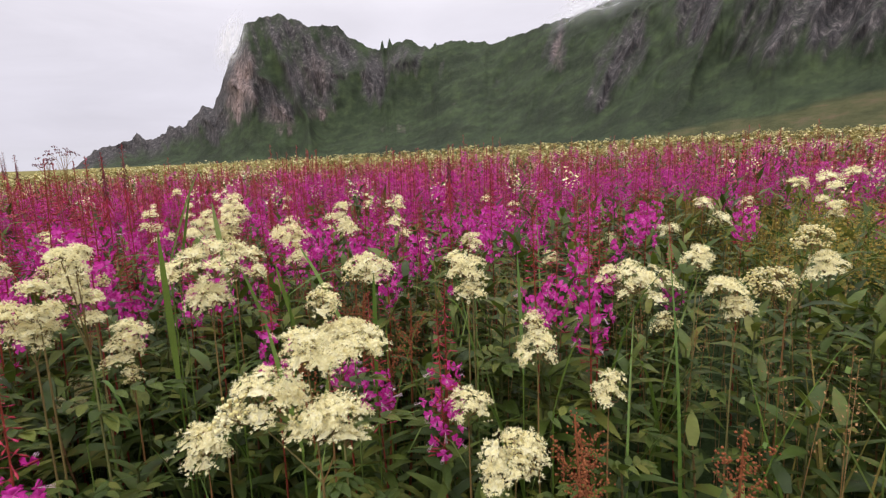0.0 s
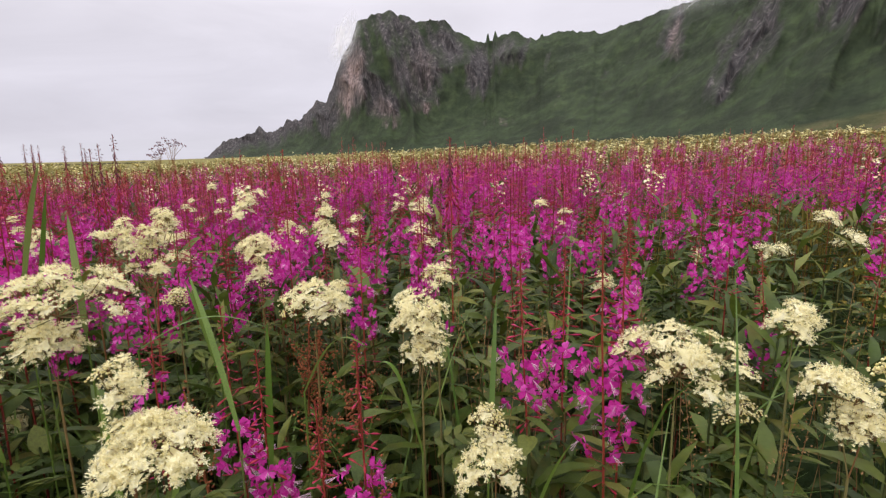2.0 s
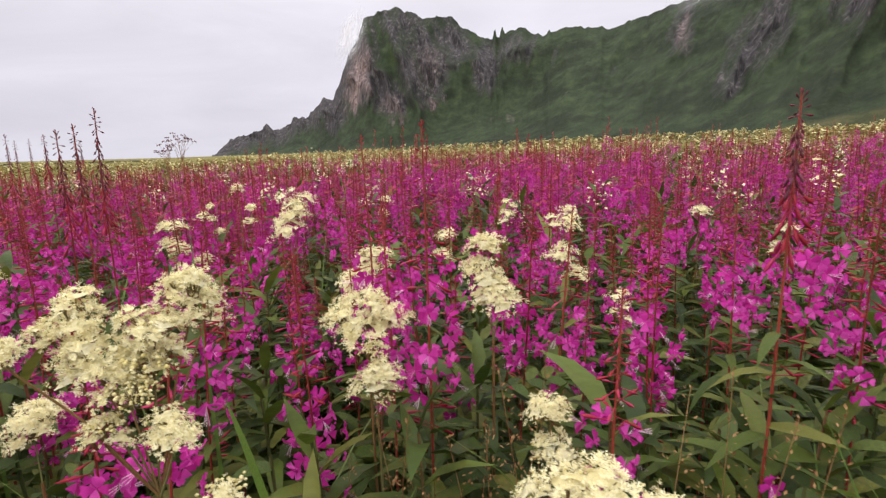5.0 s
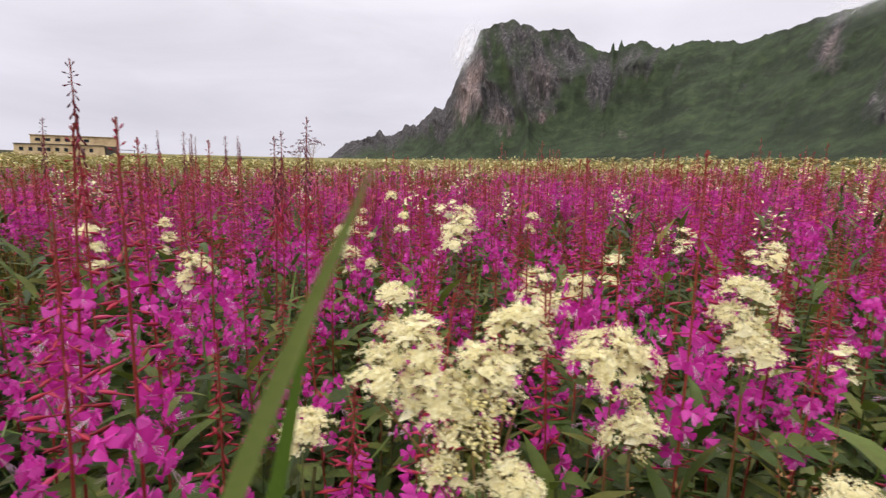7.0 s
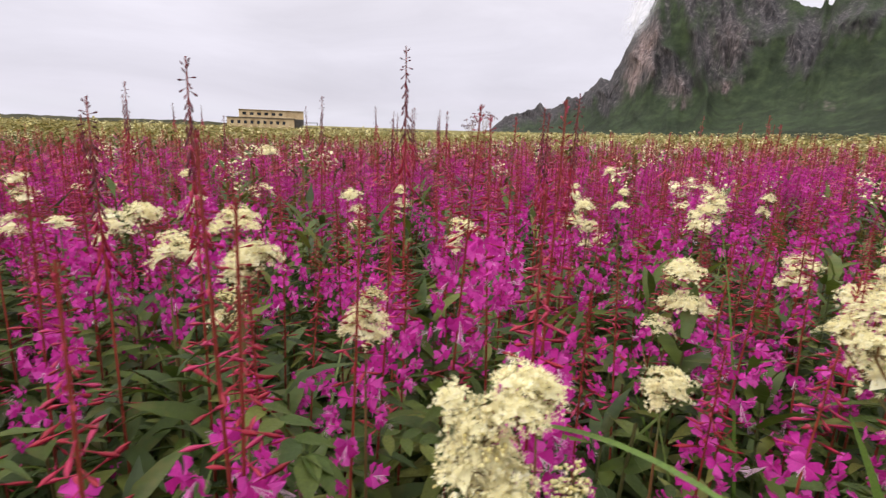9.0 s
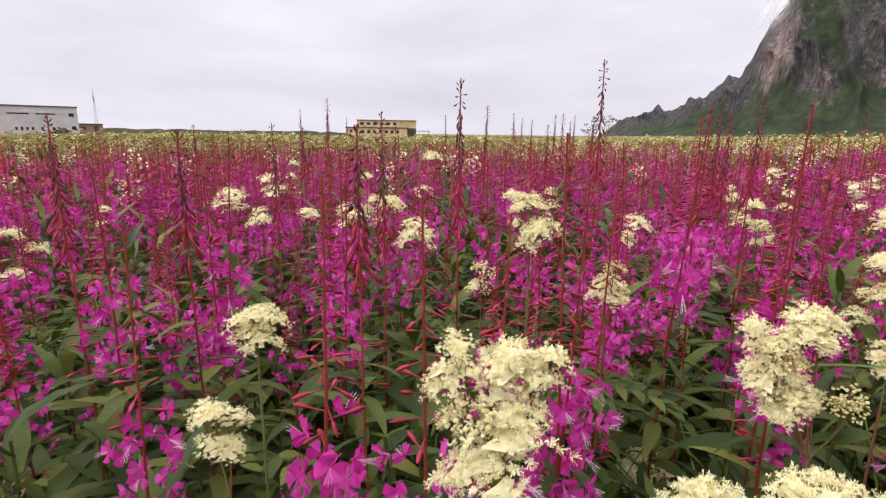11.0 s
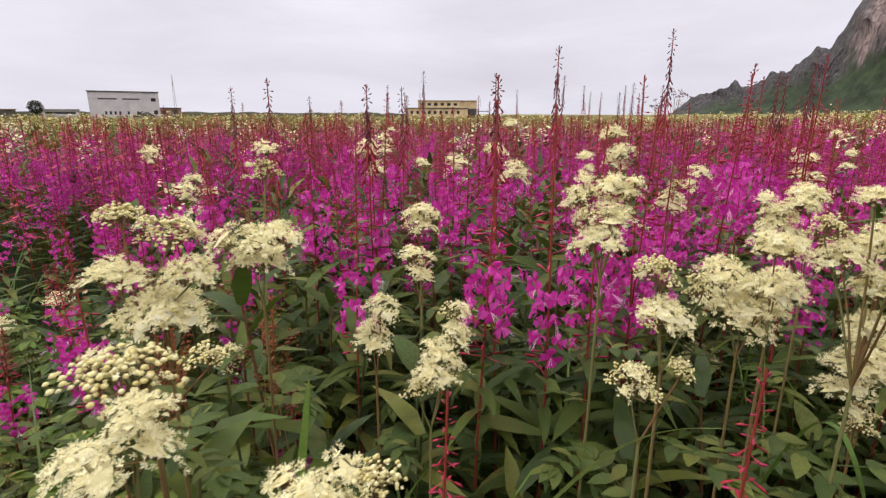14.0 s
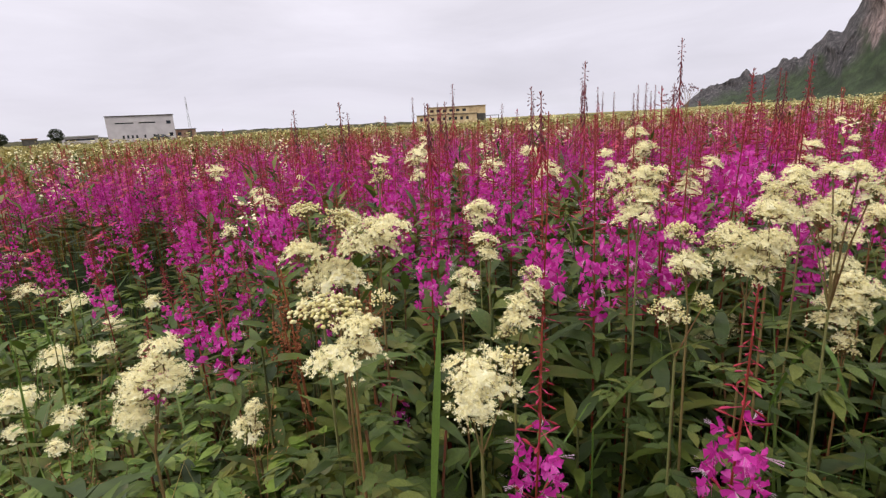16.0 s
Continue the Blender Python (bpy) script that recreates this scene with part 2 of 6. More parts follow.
def four_petals():
    """One open blossom facing +x, 1 wide: four notched petals and four narrow sepals."""
    v, f = [], []
    for k in range(4):
        a = math.pi / 4 + k * math.pi / 2 + (0.12 if k % 2 else -0.12)
        c, s = math.cos(a), math.sin(a)
        pts = [(0.0, 0.02, 0), (0.10, 0.2, -0.15), (0.10, 0.2, 0.15), (0.14, 0.42, -0.23), (0.16, 0.42, 0.23), (0.08, 0.52, -0.1), (0.08, 0.46, 0.0), (0.08, 0.52, 0.1)]
        n = len(v)
        v += [(x, r * c - w * s, r * s + w * c) for x, r, w in pts]
        f += [(n, n + 1, n + 2), (n + 1, n + 3, n + 4), (n + 1, n + 4, n + 2), (n + 3, n + 5, n + 6), (n + 3, n + 6, n + 4), (n + 4, n + 6, n + 7)]
    for k in range(4):
        a = k * math.pi / 2
        c, s = math.cos(a), math.sin(a)
        n = len(v)
        v += [(-0.05, 0.04 * -s, 0.04 * c), (-0.05, 0.04 * s, -0.04 * c), (0.02, 0.5 * c, 0.5 * s)]
        f += [(n, n + 1, n + 2)]
    return np.array(v), np.array(f)


def stamens():
    v, f = [], []
    for k in range(6):
        a = k * 1.05
        y, z = 0.13 * math.cos(a), 0.13 * math.sin(a) - 0.16
        n = len(v)
        v += [(0.05, -0.005, 0), (0.05, 0.005, 0), (0.50, y + 0.007, z), (0.50, y - 0.007, z)]
        f += [(n, n + 1, n + 2, n + 3)]
    return np.array(v), np.array(f)


def bud_shape():
    """A club-shaped bud along +x, 1 long, on its thin stalk."""
    rows = ((0.0, 0.015), (0.48, 0.018), (0.62, 0.05), (0.82, 0.058), (1.0, 0.012))
    v = [(x, r * math.cos(a), r * math.sin(a)) for x, r in rows for a in (0.3, 2.4, 4.5)]
    f = [(i * 3 + j, i * 3 + (j + 1) % 3, i * 3 + 3 + (j + 1) % 3, i * 3 + 3 + j) for i in range(4) for j in range(3)]
    return np.array(v), np.array(f)


def ball(n=6):
    """A small round bud, 1 wide."""
    v = [(0, 0, 0.5)] + [(0.5 * math.cos(k * 2 * math.pi / n), 0.5 * math.sin(k * 2 * math.pi / n), 0.0) for k in range(n)] + [(0, 0, -0.5)]
    v = [(x, y, z) if abs(z) == 0.5 else (x * 0.97, y * 0.97, z) for x, y, z in v]
    f = [(0, 1 + k, 1 + (k + 1) % n) for k in range(n)] + [(n + 1, 1 + (k + 1) % n, 1 + k) for k in range(n)]
    return np.array(v), np.array(f)


def floret(petals=5, hairs=9, seed=1):
    """A fluffy little blossom facing +z, 1 wide over its long spreading stamens."""
    r = np.random.default_rng(seed)
    v, f = [], []
    for k in range(petals):
        a = k * 2 * math.pi / petals + r.uniform(-0.2, 0.2)
        c, s = math.cos(a), math.sin(a)
        n, up = len(v), r.uniform(0.0, 0.14)
        v += [(0, 0, -0.05), (0.30 * c - 0.15 * s, 0.30 * s + 0.15 * c, up), (0.30 * c + 0.15 * s, 0.30 * s - 0.15 * c, up)]
        f += [(n, n + 2, n + 1)]
    for k in range(hairs):
        a, u = r.uniform(0, 6.28), r.uniform(0.1, 1.0)
        d = np.array([math.cos(a) * math.sqrt(1 - u * u), math.sin(a) * math.sqrt(1 - u * u), u]) * r.uniform(0.42, 0.68)
        side = np.array([-math.sin(a), math.cos(a), 0]) * 0.05
        n = len(v)
        v += [tuple(-side * 0.4), tuple(d + side), tuple(d - side)]
        f += [(n, n + 1, n + 2)]
    return np.array(v), np.array(f)


PETALS, STAMENS, BUD, BALL = four_petals(), stamens(), bud_shape(), ball(6)
SLIM_BUD = (np.array([(0, 0, 0), (0.7, 0.06, 0), (0.7, -0.035, 0.05), (0.7, -0.035, -0.05), (1, 0, 0)]), np.array([(0, 1, 2), (0, 2, 3), (0, 3, 1), (4, 2, 1), (4, 3, 2), (4, 1, 3)]))
FLORETS = [floret(5, 8, 1), floret(5, 7, 2), floret(4, 8, 4)]
STAR = floret(4, 3, 3)
CRUMB = floret(4, 0, 5)


def part(name, mesh, parent, label="", m=None):
    ob = new(name, mesh)
    ob.parent = parent
    if m is not None:
        ob.matrix_basis = m
    if label:
        ob["label"] = label
    return ob


def mat4(rot, loc):
    m = Matrix([list(row) for row in np.asarray(rot)]).to_4x4()
    m.translation = Vector(loc)
    return m


def ground_z(x, y):
    """The meadow is level round the path and climbs gently towards the mountain."""
    d = x * math.sin(radians(50)) + y * math.cos(radians(50))
    soft = np.logaddexp(0, (d - 7.0) / 3.0) * 3.0
    rise = 0.037 * 62 * (1 - np.exp(-soft / 62))
    bumps = 0.08 * np.sin(x * 0.21 + 1.0) * np.sin(y * 0.17) + 0.05 * np.sin(x * 0.6 + y * 0.45)
    return rise * 1.25 + bumps * np.clip((np.hypot(x, y) - 5) / 10, 0, 1)


# ---- ground ----
M_GROUND = Mat("meadow_soil", 0.95, 0.1)
gk = M_GROUND
near = gk.ramp(gk.noise(3.0, 6.0, 0.6, gk.pos()), [(0.3, (0.018, 0.028, 0.010)), (0.55, (0.03, 0.05, 0.018)), (0.75, (0.05, 0.06, 0.025))])
far = gk.ramp(gk.noise(0.35, 8.0, 0.7, gk.pos()), [(0.3, (0.09, 0.085, 0.028)), (0.5, (0.18, 0.155, 0.05)), (0.7, (0.32, 0.28, 0.12))])
dist = gk.node("ShaderNodeVectorMath")
dist.operation = "LENGTH"
gk.link(gk.pos(), dist.inputs[0])
gk.color(gk.mix(gk.span(dist.outputs["Value"], 25, 60), near, far))
gk.bump(gk.noise(8.0, 6.0, 0.7, gk.pos()), 0.8, 0.05)


def build_ground():
    radii = np.concatenate(([0.0], np.geomspace(0.6, 4600, 110)))
    n = 160
    ang = np.arange(n) * 2 * np.pi / n
    x, y = radii[:, None] * np.cos(ang), radii[:, None] * np.sin(ang)
    z = ground_z(x, y)
    v = np.stack([x, y, z], -1).reshape(-1, 3)
    i, j = np.meshgrid(np.arange(len(radii) - 1), np.arange(n), indexing="ij")
    f = np.stack([i * n + j, i * n + (j + 1) % n, (i + 1) * n + (j + 1) % n, (i + 1) * n + j], -1).reshape(-1, 4)
    g = Geo()
    g.add(v, f[n:])
    g.add(v[:n] * 0, np.array([(0, 1, 2)]))
    g.v[-1] = np.array([[0, 0, 0]] * n)
    mid = [(0, 0, 0.0)] + [tuple(v[n + k]) for k in range(n)]
    g.v.pop(), g.f.pop(), g.mat.pop()
    g.n -= n
    g.add(mid, np.array([(0, 1 + k, 1 + (k + 1) % n) for k in range(n)]))
    ob = new("ground", g.mesh("ground", M_GROUND.m, smooth=True))
    tagged(ob, "dark soil of a wild flower meadow, rising gently to the mountain", "ground", kind="structure")


build_ground()


# ---- mountain ----
def lerp_table(u, table, k):
    return np.interp(u, [r[0] for r in table], [r[k] for r in table])


def fbm(x, y, seed, octaves=4, ridged=False):
    """Layered lattice noise of two numbers, -1 to 1."""
    r = np.random.default_rng(seed)
    grid = r.uniform(-1, 1, (256, 256))
    total, amp, norm = 0.0, 1.0, 0.0
    for o in range(octaves):
        xi, yi = np.floor(x).astype(int), np.floor(y).astype(int)
        fx, fy = x - xi, y - yi
        fx, fy = fx * fx * (3 - 2 * fx), fy * fy * (3 - 2 * fy)
        a, b = grid[xi % 256, yi % 256], grid[(xi + 1) % 256, yi % 256]
        c, d = grid[xi % 256, (yi + 1) % 256], grid[(xi + 1) % 256, (yi + 1) % 256]
        n = (a * (1 - fx) + b * fx) * (1 - fy) + (c * (1 - fx) + d * fx) * fy
        if ridged:
            n = 1 - 2 * np.abs(n) ** 0.8
        total, norm = total + amp * n, norm + amp
        amp, x, y = amp * 0.52, x * 2.03 + 17.1, y * 2.03 + 5.7
    return total / norm


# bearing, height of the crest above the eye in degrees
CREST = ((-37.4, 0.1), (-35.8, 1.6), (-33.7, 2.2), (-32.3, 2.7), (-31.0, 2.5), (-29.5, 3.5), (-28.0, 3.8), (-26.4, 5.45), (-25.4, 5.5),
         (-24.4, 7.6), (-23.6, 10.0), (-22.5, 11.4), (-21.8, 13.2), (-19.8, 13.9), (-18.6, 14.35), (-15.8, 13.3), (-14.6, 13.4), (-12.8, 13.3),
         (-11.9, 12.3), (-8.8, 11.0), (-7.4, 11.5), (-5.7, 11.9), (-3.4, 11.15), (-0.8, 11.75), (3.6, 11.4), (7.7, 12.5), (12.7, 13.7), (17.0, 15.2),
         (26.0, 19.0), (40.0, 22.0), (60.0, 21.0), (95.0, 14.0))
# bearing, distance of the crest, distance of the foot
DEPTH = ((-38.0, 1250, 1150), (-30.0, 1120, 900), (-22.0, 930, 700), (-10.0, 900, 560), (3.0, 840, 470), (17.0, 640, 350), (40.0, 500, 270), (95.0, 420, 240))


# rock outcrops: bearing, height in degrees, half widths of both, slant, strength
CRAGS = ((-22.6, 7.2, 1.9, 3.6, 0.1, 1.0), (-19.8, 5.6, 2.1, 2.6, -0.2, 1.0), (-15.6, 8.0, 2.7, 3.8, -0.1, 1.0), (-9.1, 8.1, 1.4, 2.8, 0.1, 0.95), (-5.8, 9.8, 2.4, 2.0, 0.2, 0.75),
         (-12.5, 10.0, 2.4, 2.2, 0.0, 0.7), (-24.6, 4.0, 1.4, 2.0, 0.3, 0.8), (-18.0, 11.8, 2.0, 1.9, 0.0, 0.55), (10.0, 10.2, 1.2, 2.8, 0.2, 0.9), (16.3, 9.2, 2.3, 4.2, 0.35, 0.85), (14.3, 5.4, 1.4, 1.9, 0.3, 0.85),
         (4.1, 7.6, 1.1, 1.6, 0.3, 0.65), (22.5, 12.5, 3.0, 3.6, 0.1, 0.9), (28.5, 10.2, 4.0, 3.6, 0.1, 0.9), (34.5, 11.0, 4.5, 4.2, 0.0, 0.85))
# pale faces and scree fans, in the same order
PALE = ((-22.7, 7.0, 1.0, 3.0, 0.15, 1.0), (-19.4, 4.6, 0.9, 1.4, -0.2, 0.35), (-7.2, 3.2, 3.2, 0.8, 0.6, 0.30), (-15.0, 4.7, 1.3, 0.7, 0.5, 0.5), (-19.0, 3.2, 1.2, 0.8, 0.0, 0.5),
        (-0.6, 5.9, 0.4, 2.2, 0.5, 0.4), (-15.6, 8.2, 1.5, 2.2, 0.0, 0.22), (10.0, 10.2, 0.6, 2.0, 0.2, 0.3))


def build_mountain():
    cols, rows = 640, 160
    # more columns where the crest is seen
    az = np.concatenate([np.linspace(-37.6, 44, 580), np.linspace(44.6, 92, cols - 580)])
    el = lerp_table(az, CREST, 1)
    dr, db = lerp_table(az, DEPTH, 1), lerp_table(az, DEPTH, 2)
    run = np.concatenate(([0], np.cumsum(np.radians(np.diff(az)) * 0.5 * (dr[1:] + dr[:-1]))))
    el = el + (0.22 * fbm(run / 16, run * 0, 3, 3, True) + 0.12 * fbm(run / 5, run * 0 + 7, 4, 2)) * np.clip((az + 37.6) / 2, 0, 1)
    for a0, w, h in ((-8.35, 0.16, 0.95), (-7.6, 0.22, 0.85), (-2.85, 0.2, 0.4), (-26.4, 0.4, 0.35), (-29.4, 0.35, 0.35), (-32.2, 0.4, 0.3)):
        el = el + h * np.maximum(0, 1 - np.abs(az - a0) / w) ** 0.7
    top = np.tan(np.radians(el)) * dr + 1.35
    w = np.linspace(0, 1, rows)[:, None]
    s = w ** 1.25
    massif = np.clip((1 - az) / 15, 0, 1)[None]
    power = 1.55 + 0.9 * massif
    fall = (1 - s) ** power
    foot_z = ground_z(np.sin(np.radians(az)) * db, np.cos(np.radians(az)) * db) - 1.0
    dd = dr[None] * (1 - s) + db[None] * s
    U = np.broadcast_to(run[None], dd.shape)
    Z = foot_z[None] + (top - foot_z)[None] * fall
    env = np.clip(w * 5, 0, 1) * np.clip((1 - w) * 3, 0, 1)
    warp = 18 * fbm(U / 60, Z / 50, 21, 2)
    slant = U + Z * (0.2 * massif - 0.35 * (1 - massif))
    g1 = fbm((slant + warp) / 95, Z / 260, 11, 3, True)
    g2 = fbm((slant + warp) / 26, Z / 150, 12, 4, True)
    g3 = fbm((U + warp * 0.3) / 9, Z / 45, 13, 4)
    up = np.degrees(np.arctan2(Z - 1.35, dd))
    bear = az[None] + 0.8 * fbm(U / 40, Z / 30, 22, 3)

    def patches(table):
        """Soft outcrops: bearing, height, half widths of both, slant, strength."""
        total = 0.0
        for b0, e0, wb, we, slant0, k0 in table:
            e1 = (up - e0) / we
            b1 = (bear - b0 - slant0 * (up - e0)) / wb
            total = np.maximum(total, k0 * np.exp(-((b1 ** 2 + e1 ** 2) ** 1.6)))
        return total

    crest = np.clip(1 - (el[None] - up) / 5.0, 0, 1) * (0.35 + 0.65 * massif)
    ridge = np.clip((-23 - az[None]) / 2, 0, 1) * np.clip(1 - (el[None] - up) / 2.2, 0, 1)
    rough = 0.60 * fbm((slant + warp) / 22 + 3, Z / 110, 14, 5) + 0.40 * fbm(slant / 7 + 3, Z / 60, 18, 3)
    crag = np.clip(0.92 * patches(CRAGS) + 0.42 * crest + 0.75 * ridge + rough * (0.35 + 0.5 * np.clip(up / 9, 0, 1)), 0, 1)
    out = env * ((24 + 24 * massif) * g1 + crag * (26 * g2 + 12 * g3) + 4.0 * g3)
    dd = dd - out
    Z = Z + env * (crag * 3.5 * fbm(U / 22, Z / 14, 15, 4) + 3.0 * fbm(U / 40, dd / 40, 16, 3))
    A = np.radians(az)[None]
    X, Y = np.sin(A) * dd, np.cos(A) * dd
    back = []
    for k, drop in ((1.06, 0.75), (1.25, 0.35), (1.6, -0.01)):
        back.append(np.stack([np.sin(A[0]) * dr * k, np.cos(A[0]) * dr * k, np.maximum(top * drop, -1)], -1))
    P = np.concatenate([np.stack(back[::-1]), np.stack([X, Y, Z], -1)])
    R = len(P)
    i, j = np.meshgrid(np.arange(R - 1), np.arange(cols - 1), indexing="ij")
    f = np.stack([i * cols + j, (i + 1) * cols + j, (i + 1) * cols + j + 1, i * cols + j + 1], -1).reshape(-1, 4)
    g = Geo()
    g.add(P.reshape(-1, 3), f)
    k = Mat("mountain_rock_and_grass", 0.9, 0.15)
    geo = k.node("ShaderNodeNewGeometry")
    sep = k.node("ShaderNodeSeparateXYZ")
    k.link(geo.outputs["Normal"], sep.inputs["Vector"])
    att = k.node("ShaderNodeAttribute")
    att.attribute_name = "crag"
    att2 = k.node("ShaderNodeAttribute")
    att2.attribute_name = "pale"
    p = k.pos((1.0, 1.0, 0.20))
    n2 = k.noise(0.20, 9.0, 0.78, k.pos((1.0, 1.0, 0.30)))
    rock = k.ramp(n2, [(0.36, (0.018, 0.018, 0.020)), (0.46, (0.040, 0.037, 0.040)), (0.55, (0.075, 0.067, 0.070)), (0.66, (0.20, 0.175, 0.175))])
    pink = k.ramp(n2, [(0.38, (0.05, 0.040, 0.040)), (0.48, (0.17, 0.122, 0.117)), (0.62, (0.36, 0.275, 0.265))])
    rock = k.mix(att2.outputs["Fac"], rock, pink)
    grass = k.ramp(k.noise(0.06, 8.0, 0.7, k.pos()), [(0.3, (0.019, 0.027, 0.016)), (0.5, (0.033, 0.046, 0.024)), (0.7, (0.055, 0.074, 0.034))])
    scrub = k.span(k.noise(0.016, 7.0, 0.68, k.pos((1.0, 1.0, 1.6))), 0.47, 0.58)
    grass = k.mix(k.math("MULTIPLY", scrub, 0.75), grass, k.ramp(k.noise(0.3, 5.0, 0.7, k.pos()), [(0.3, (0.009, 0.013, 0.009)), (0.7, (0.027, 0.034, 0.020))]))
    att3 = k.node("ShaderNodeAttribute")
    att3.attribute_name = "pasture"
    pasture = k.ramp(k.noise(0.05, 7.0, 0.7, k.pos((1.0, 1.0, 3.0))), [(0.36, (0.040, 0.045, 0.020)), (0.52, (0.070, 0.070, 0.032)), (0.66, (0.105, 0.080, 0.050))])
    grass = k.mix(att3.outputs["Fac"], grass, pasture)
    steep = k.math("MULTIPLY", k.math("SUBTRACT", 0.6, sep.outputs["Z"]), 0.25)
    fine = k.math("MULTIPLY", k.math("SUBTRACT", k.noise(0.12, 8.0, 0.78, p), 0.5), 0.9)
    rocky = k.math("MAXIMUM", att.outputs["Fac"], k.math("MULTIPLY", att2.outputs["Fac"], 1.2))
    k.color(k.mix(k.span(k.math("ADD", k.math("ADD", rocky, steep), fine), 0.34, 0.80), grass, rock))
    k.bump(k.noise(0.35, 7.0, 0.75, p), 0.45, 2.0)
    me = g.mesh("mountain", k.m)
    full = np.concatenate([np.tile(crag[:1], (3, 1)), crag])
    a = me.attributes.new("crag", "FLOAT", "POINT")
    a.data.foreach_set("value", full.ravel())
    pale = np.clip(patches(PALE) * (1.0 + 1.2 * fbm(U / 7, Z / 40, 31, 3)), 0, 1)
    b = me.attributes.new("pale", "FLOAT", "POINT")
    b.data.foreach_set("value", np.concatenate([np.zeros((3, cols)), pale]).ravel())
    line = 1.3 + 3.2 * np.clip((az[None] - 17) / 21, 0, 1) + 0.5 * fbm(U / 50, Z / 50, 33, 3)
    low = np.clip((line - up) / 0.35, 0, 1) * np.clip((az[None] - 12) / 6, 0, 1)
    c = me.attributes.new("pasture", "FLOAT", "POINT")
    c.data.foreach_set("value", np.concatenate([np.zeros((3, cols)), low]).ravel())
    ob = new("mountain", me)
    tagged(ob, "craggy grey mountain ridge with green grassy slopes below the cliffs", "mountain", kind="structure")


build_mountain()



# ---- willowherb ----
LEAVES = [blade(0.125, 0.026, d, 0.35, 4) for d in (0.25, 0.5, 0.8, 1.1)]


def stem_line(r, height, lean=0.03, n=7):
    s = np.linspace(0, 1, n)
    a, k = r.uniform(0, 6.28), r.uniform(0.2, 1.0) * lean
    side = k * (s ** 2) + 0.006 * np.sin(s * 7 + r.uniform(0, 6))
    side = side - side[-1]
    return np.stack([side * math.cos(a), side * math.sin(a), s * height], -1)


def along(line, z):
    return np.stack([np.interp(z, line[:, 2], line[:, 0]), np.interp(z, line[:, 2], line[:, 1]), np.asarray(z, float)], -1)


def willowherb_plan(r, tip=1.25, late=False, sparse=False):
    """Where stem, leaves, blossoms and buds of one plant sit."""
    line = stem_line(r, tip)
    zone = r.uniform(0.11, 0.19)
    buds = r.uniform(0.16, 0.26)
    z1 = tip - buds
    z0 = z1 - zone
    n = int(r.integers(16, 22))
    z = np.linspace(z0, z1, n) + r.normal(0, 0.004, n)
    az = np.arange(n) * 2.4 + r.uniform(0, 6) + r.normal(0, 0.25, n)
    out = r.uniform(0.022, 0.043, n)
    el = r.uniform(-0.75, 0.35, n)
    loc = along(line, z) + np.stack([np.cos(az) * out, np.sin(az) * out, el * 0.01], -1)
    cup = np.stack([r.uniform(0.9, 2.0, n), r.uniform(0.78, 1.12, n), r.uniform(0.85, 1.12, n)], -1)
    blossoms = (turn(az, el, r.uniform(-0.9, 0.9, n), r.uniform(0.027, 0.036, n)) * cup[:, None, :], loc)
    nb = int(r.integers(56, 68)) if not sparse else int(r.integers(42, 50))
    s = np.linspace(0, 1, nb) ** 0.68
    zb = z1 - 0.01 + (tip - z1) * s
    ab = np.arange(nb) * 2.4 + r.uniform(0, 6)
    eb = np.where(s < 0.75, 0.12 - 0.75 * s, -0.45 + (s - 0.75) * 6) + r.normal(0, 0.22, nb)
    size = (0.034 * (1 - s) ** 1.5 + 0.010) * r.uniform(0.85, 1.15, nb)
    if late:
        eb = np.where(s < 0.85, -1.0 - 0.25 * s, -0.9 + (s - 0.85) * 14) + r.normal(0, 0.2, nb)
        size = size * 0.8 + 0.009 * (1 - s) ** 0.5 + 0.003
    stout = np.stack([np.ones(nb), 1.3 + 0.8 * s ** 1.5, 1.3 + 0.8 * s ** 1.5], -1)
    bud = (turn(ab, eb, 0, size) * stout[:, None, :], along(line, zb))
    npod = int(r.integers(8, 15))
    zp = z0 - r.uniform(0.0, 0.07, npod)
    pods = (turn(r.uniform(0, 6.28, npod), r.uniform(-0.2, 0.5, npod), 0, r.uniform(0.03, 0.05, npod)), along(line, zp))
    nl = int(r.integers(32, 40))
    zl = np.linspace(0.3, z0 - 0.01, nl) + r.normal(0, 0.006, nl)
    al = np.arange(nl) * 2.4 + r.normal(0, 0.3, nl)
    grow = np.interp(zl, [0.3, 0.75, z0], [0.9, 1.1, 0.62]) * r.uniform(0.8, 1.15, nl)
    leaf = (turn(al, r.uniform(0.1, 0.65, nl), r.normal(0, 0.3, nl), grow), along(line, zl), r.integers(0, len(LEAVES), nl))
    return line, blossoms, bud, pods, leaf


def stamp_mesh(name, shapes, mats):
    g = Geo()
    for shape, rot, loc, slot in shapes:
        g.stamp(shape, rot, loc, slot)
    return g.mesh(name, *mats)


BLOSSOM = []
for k in range(3):
    wob = PETALS[0] + np.random.default_rng(k).normal(0, 0.035, PETALS[0].shape)
    g = Geo()
    g.add(wob, PETALS[1], 0)
    g.add(*STAMENS, 1)
    BLOSSOM.append(g.mesh("blossom", M_PETAL, M_STAMEN))
LEAF_MESH = []
for shape in LEAVES:
    g = Geo()
    g.add(*shape)
    LEAF_MESH.append(g.mesh("leaf", M_LEAF, smooth=True))

g = Geo()
g.add(*BUD)
BUD_MESH = g.mesh("bud", M_BUD, smooth=True)
LABEL_FW = "magenta rosebay willowherb with red buds on a reddish stem"


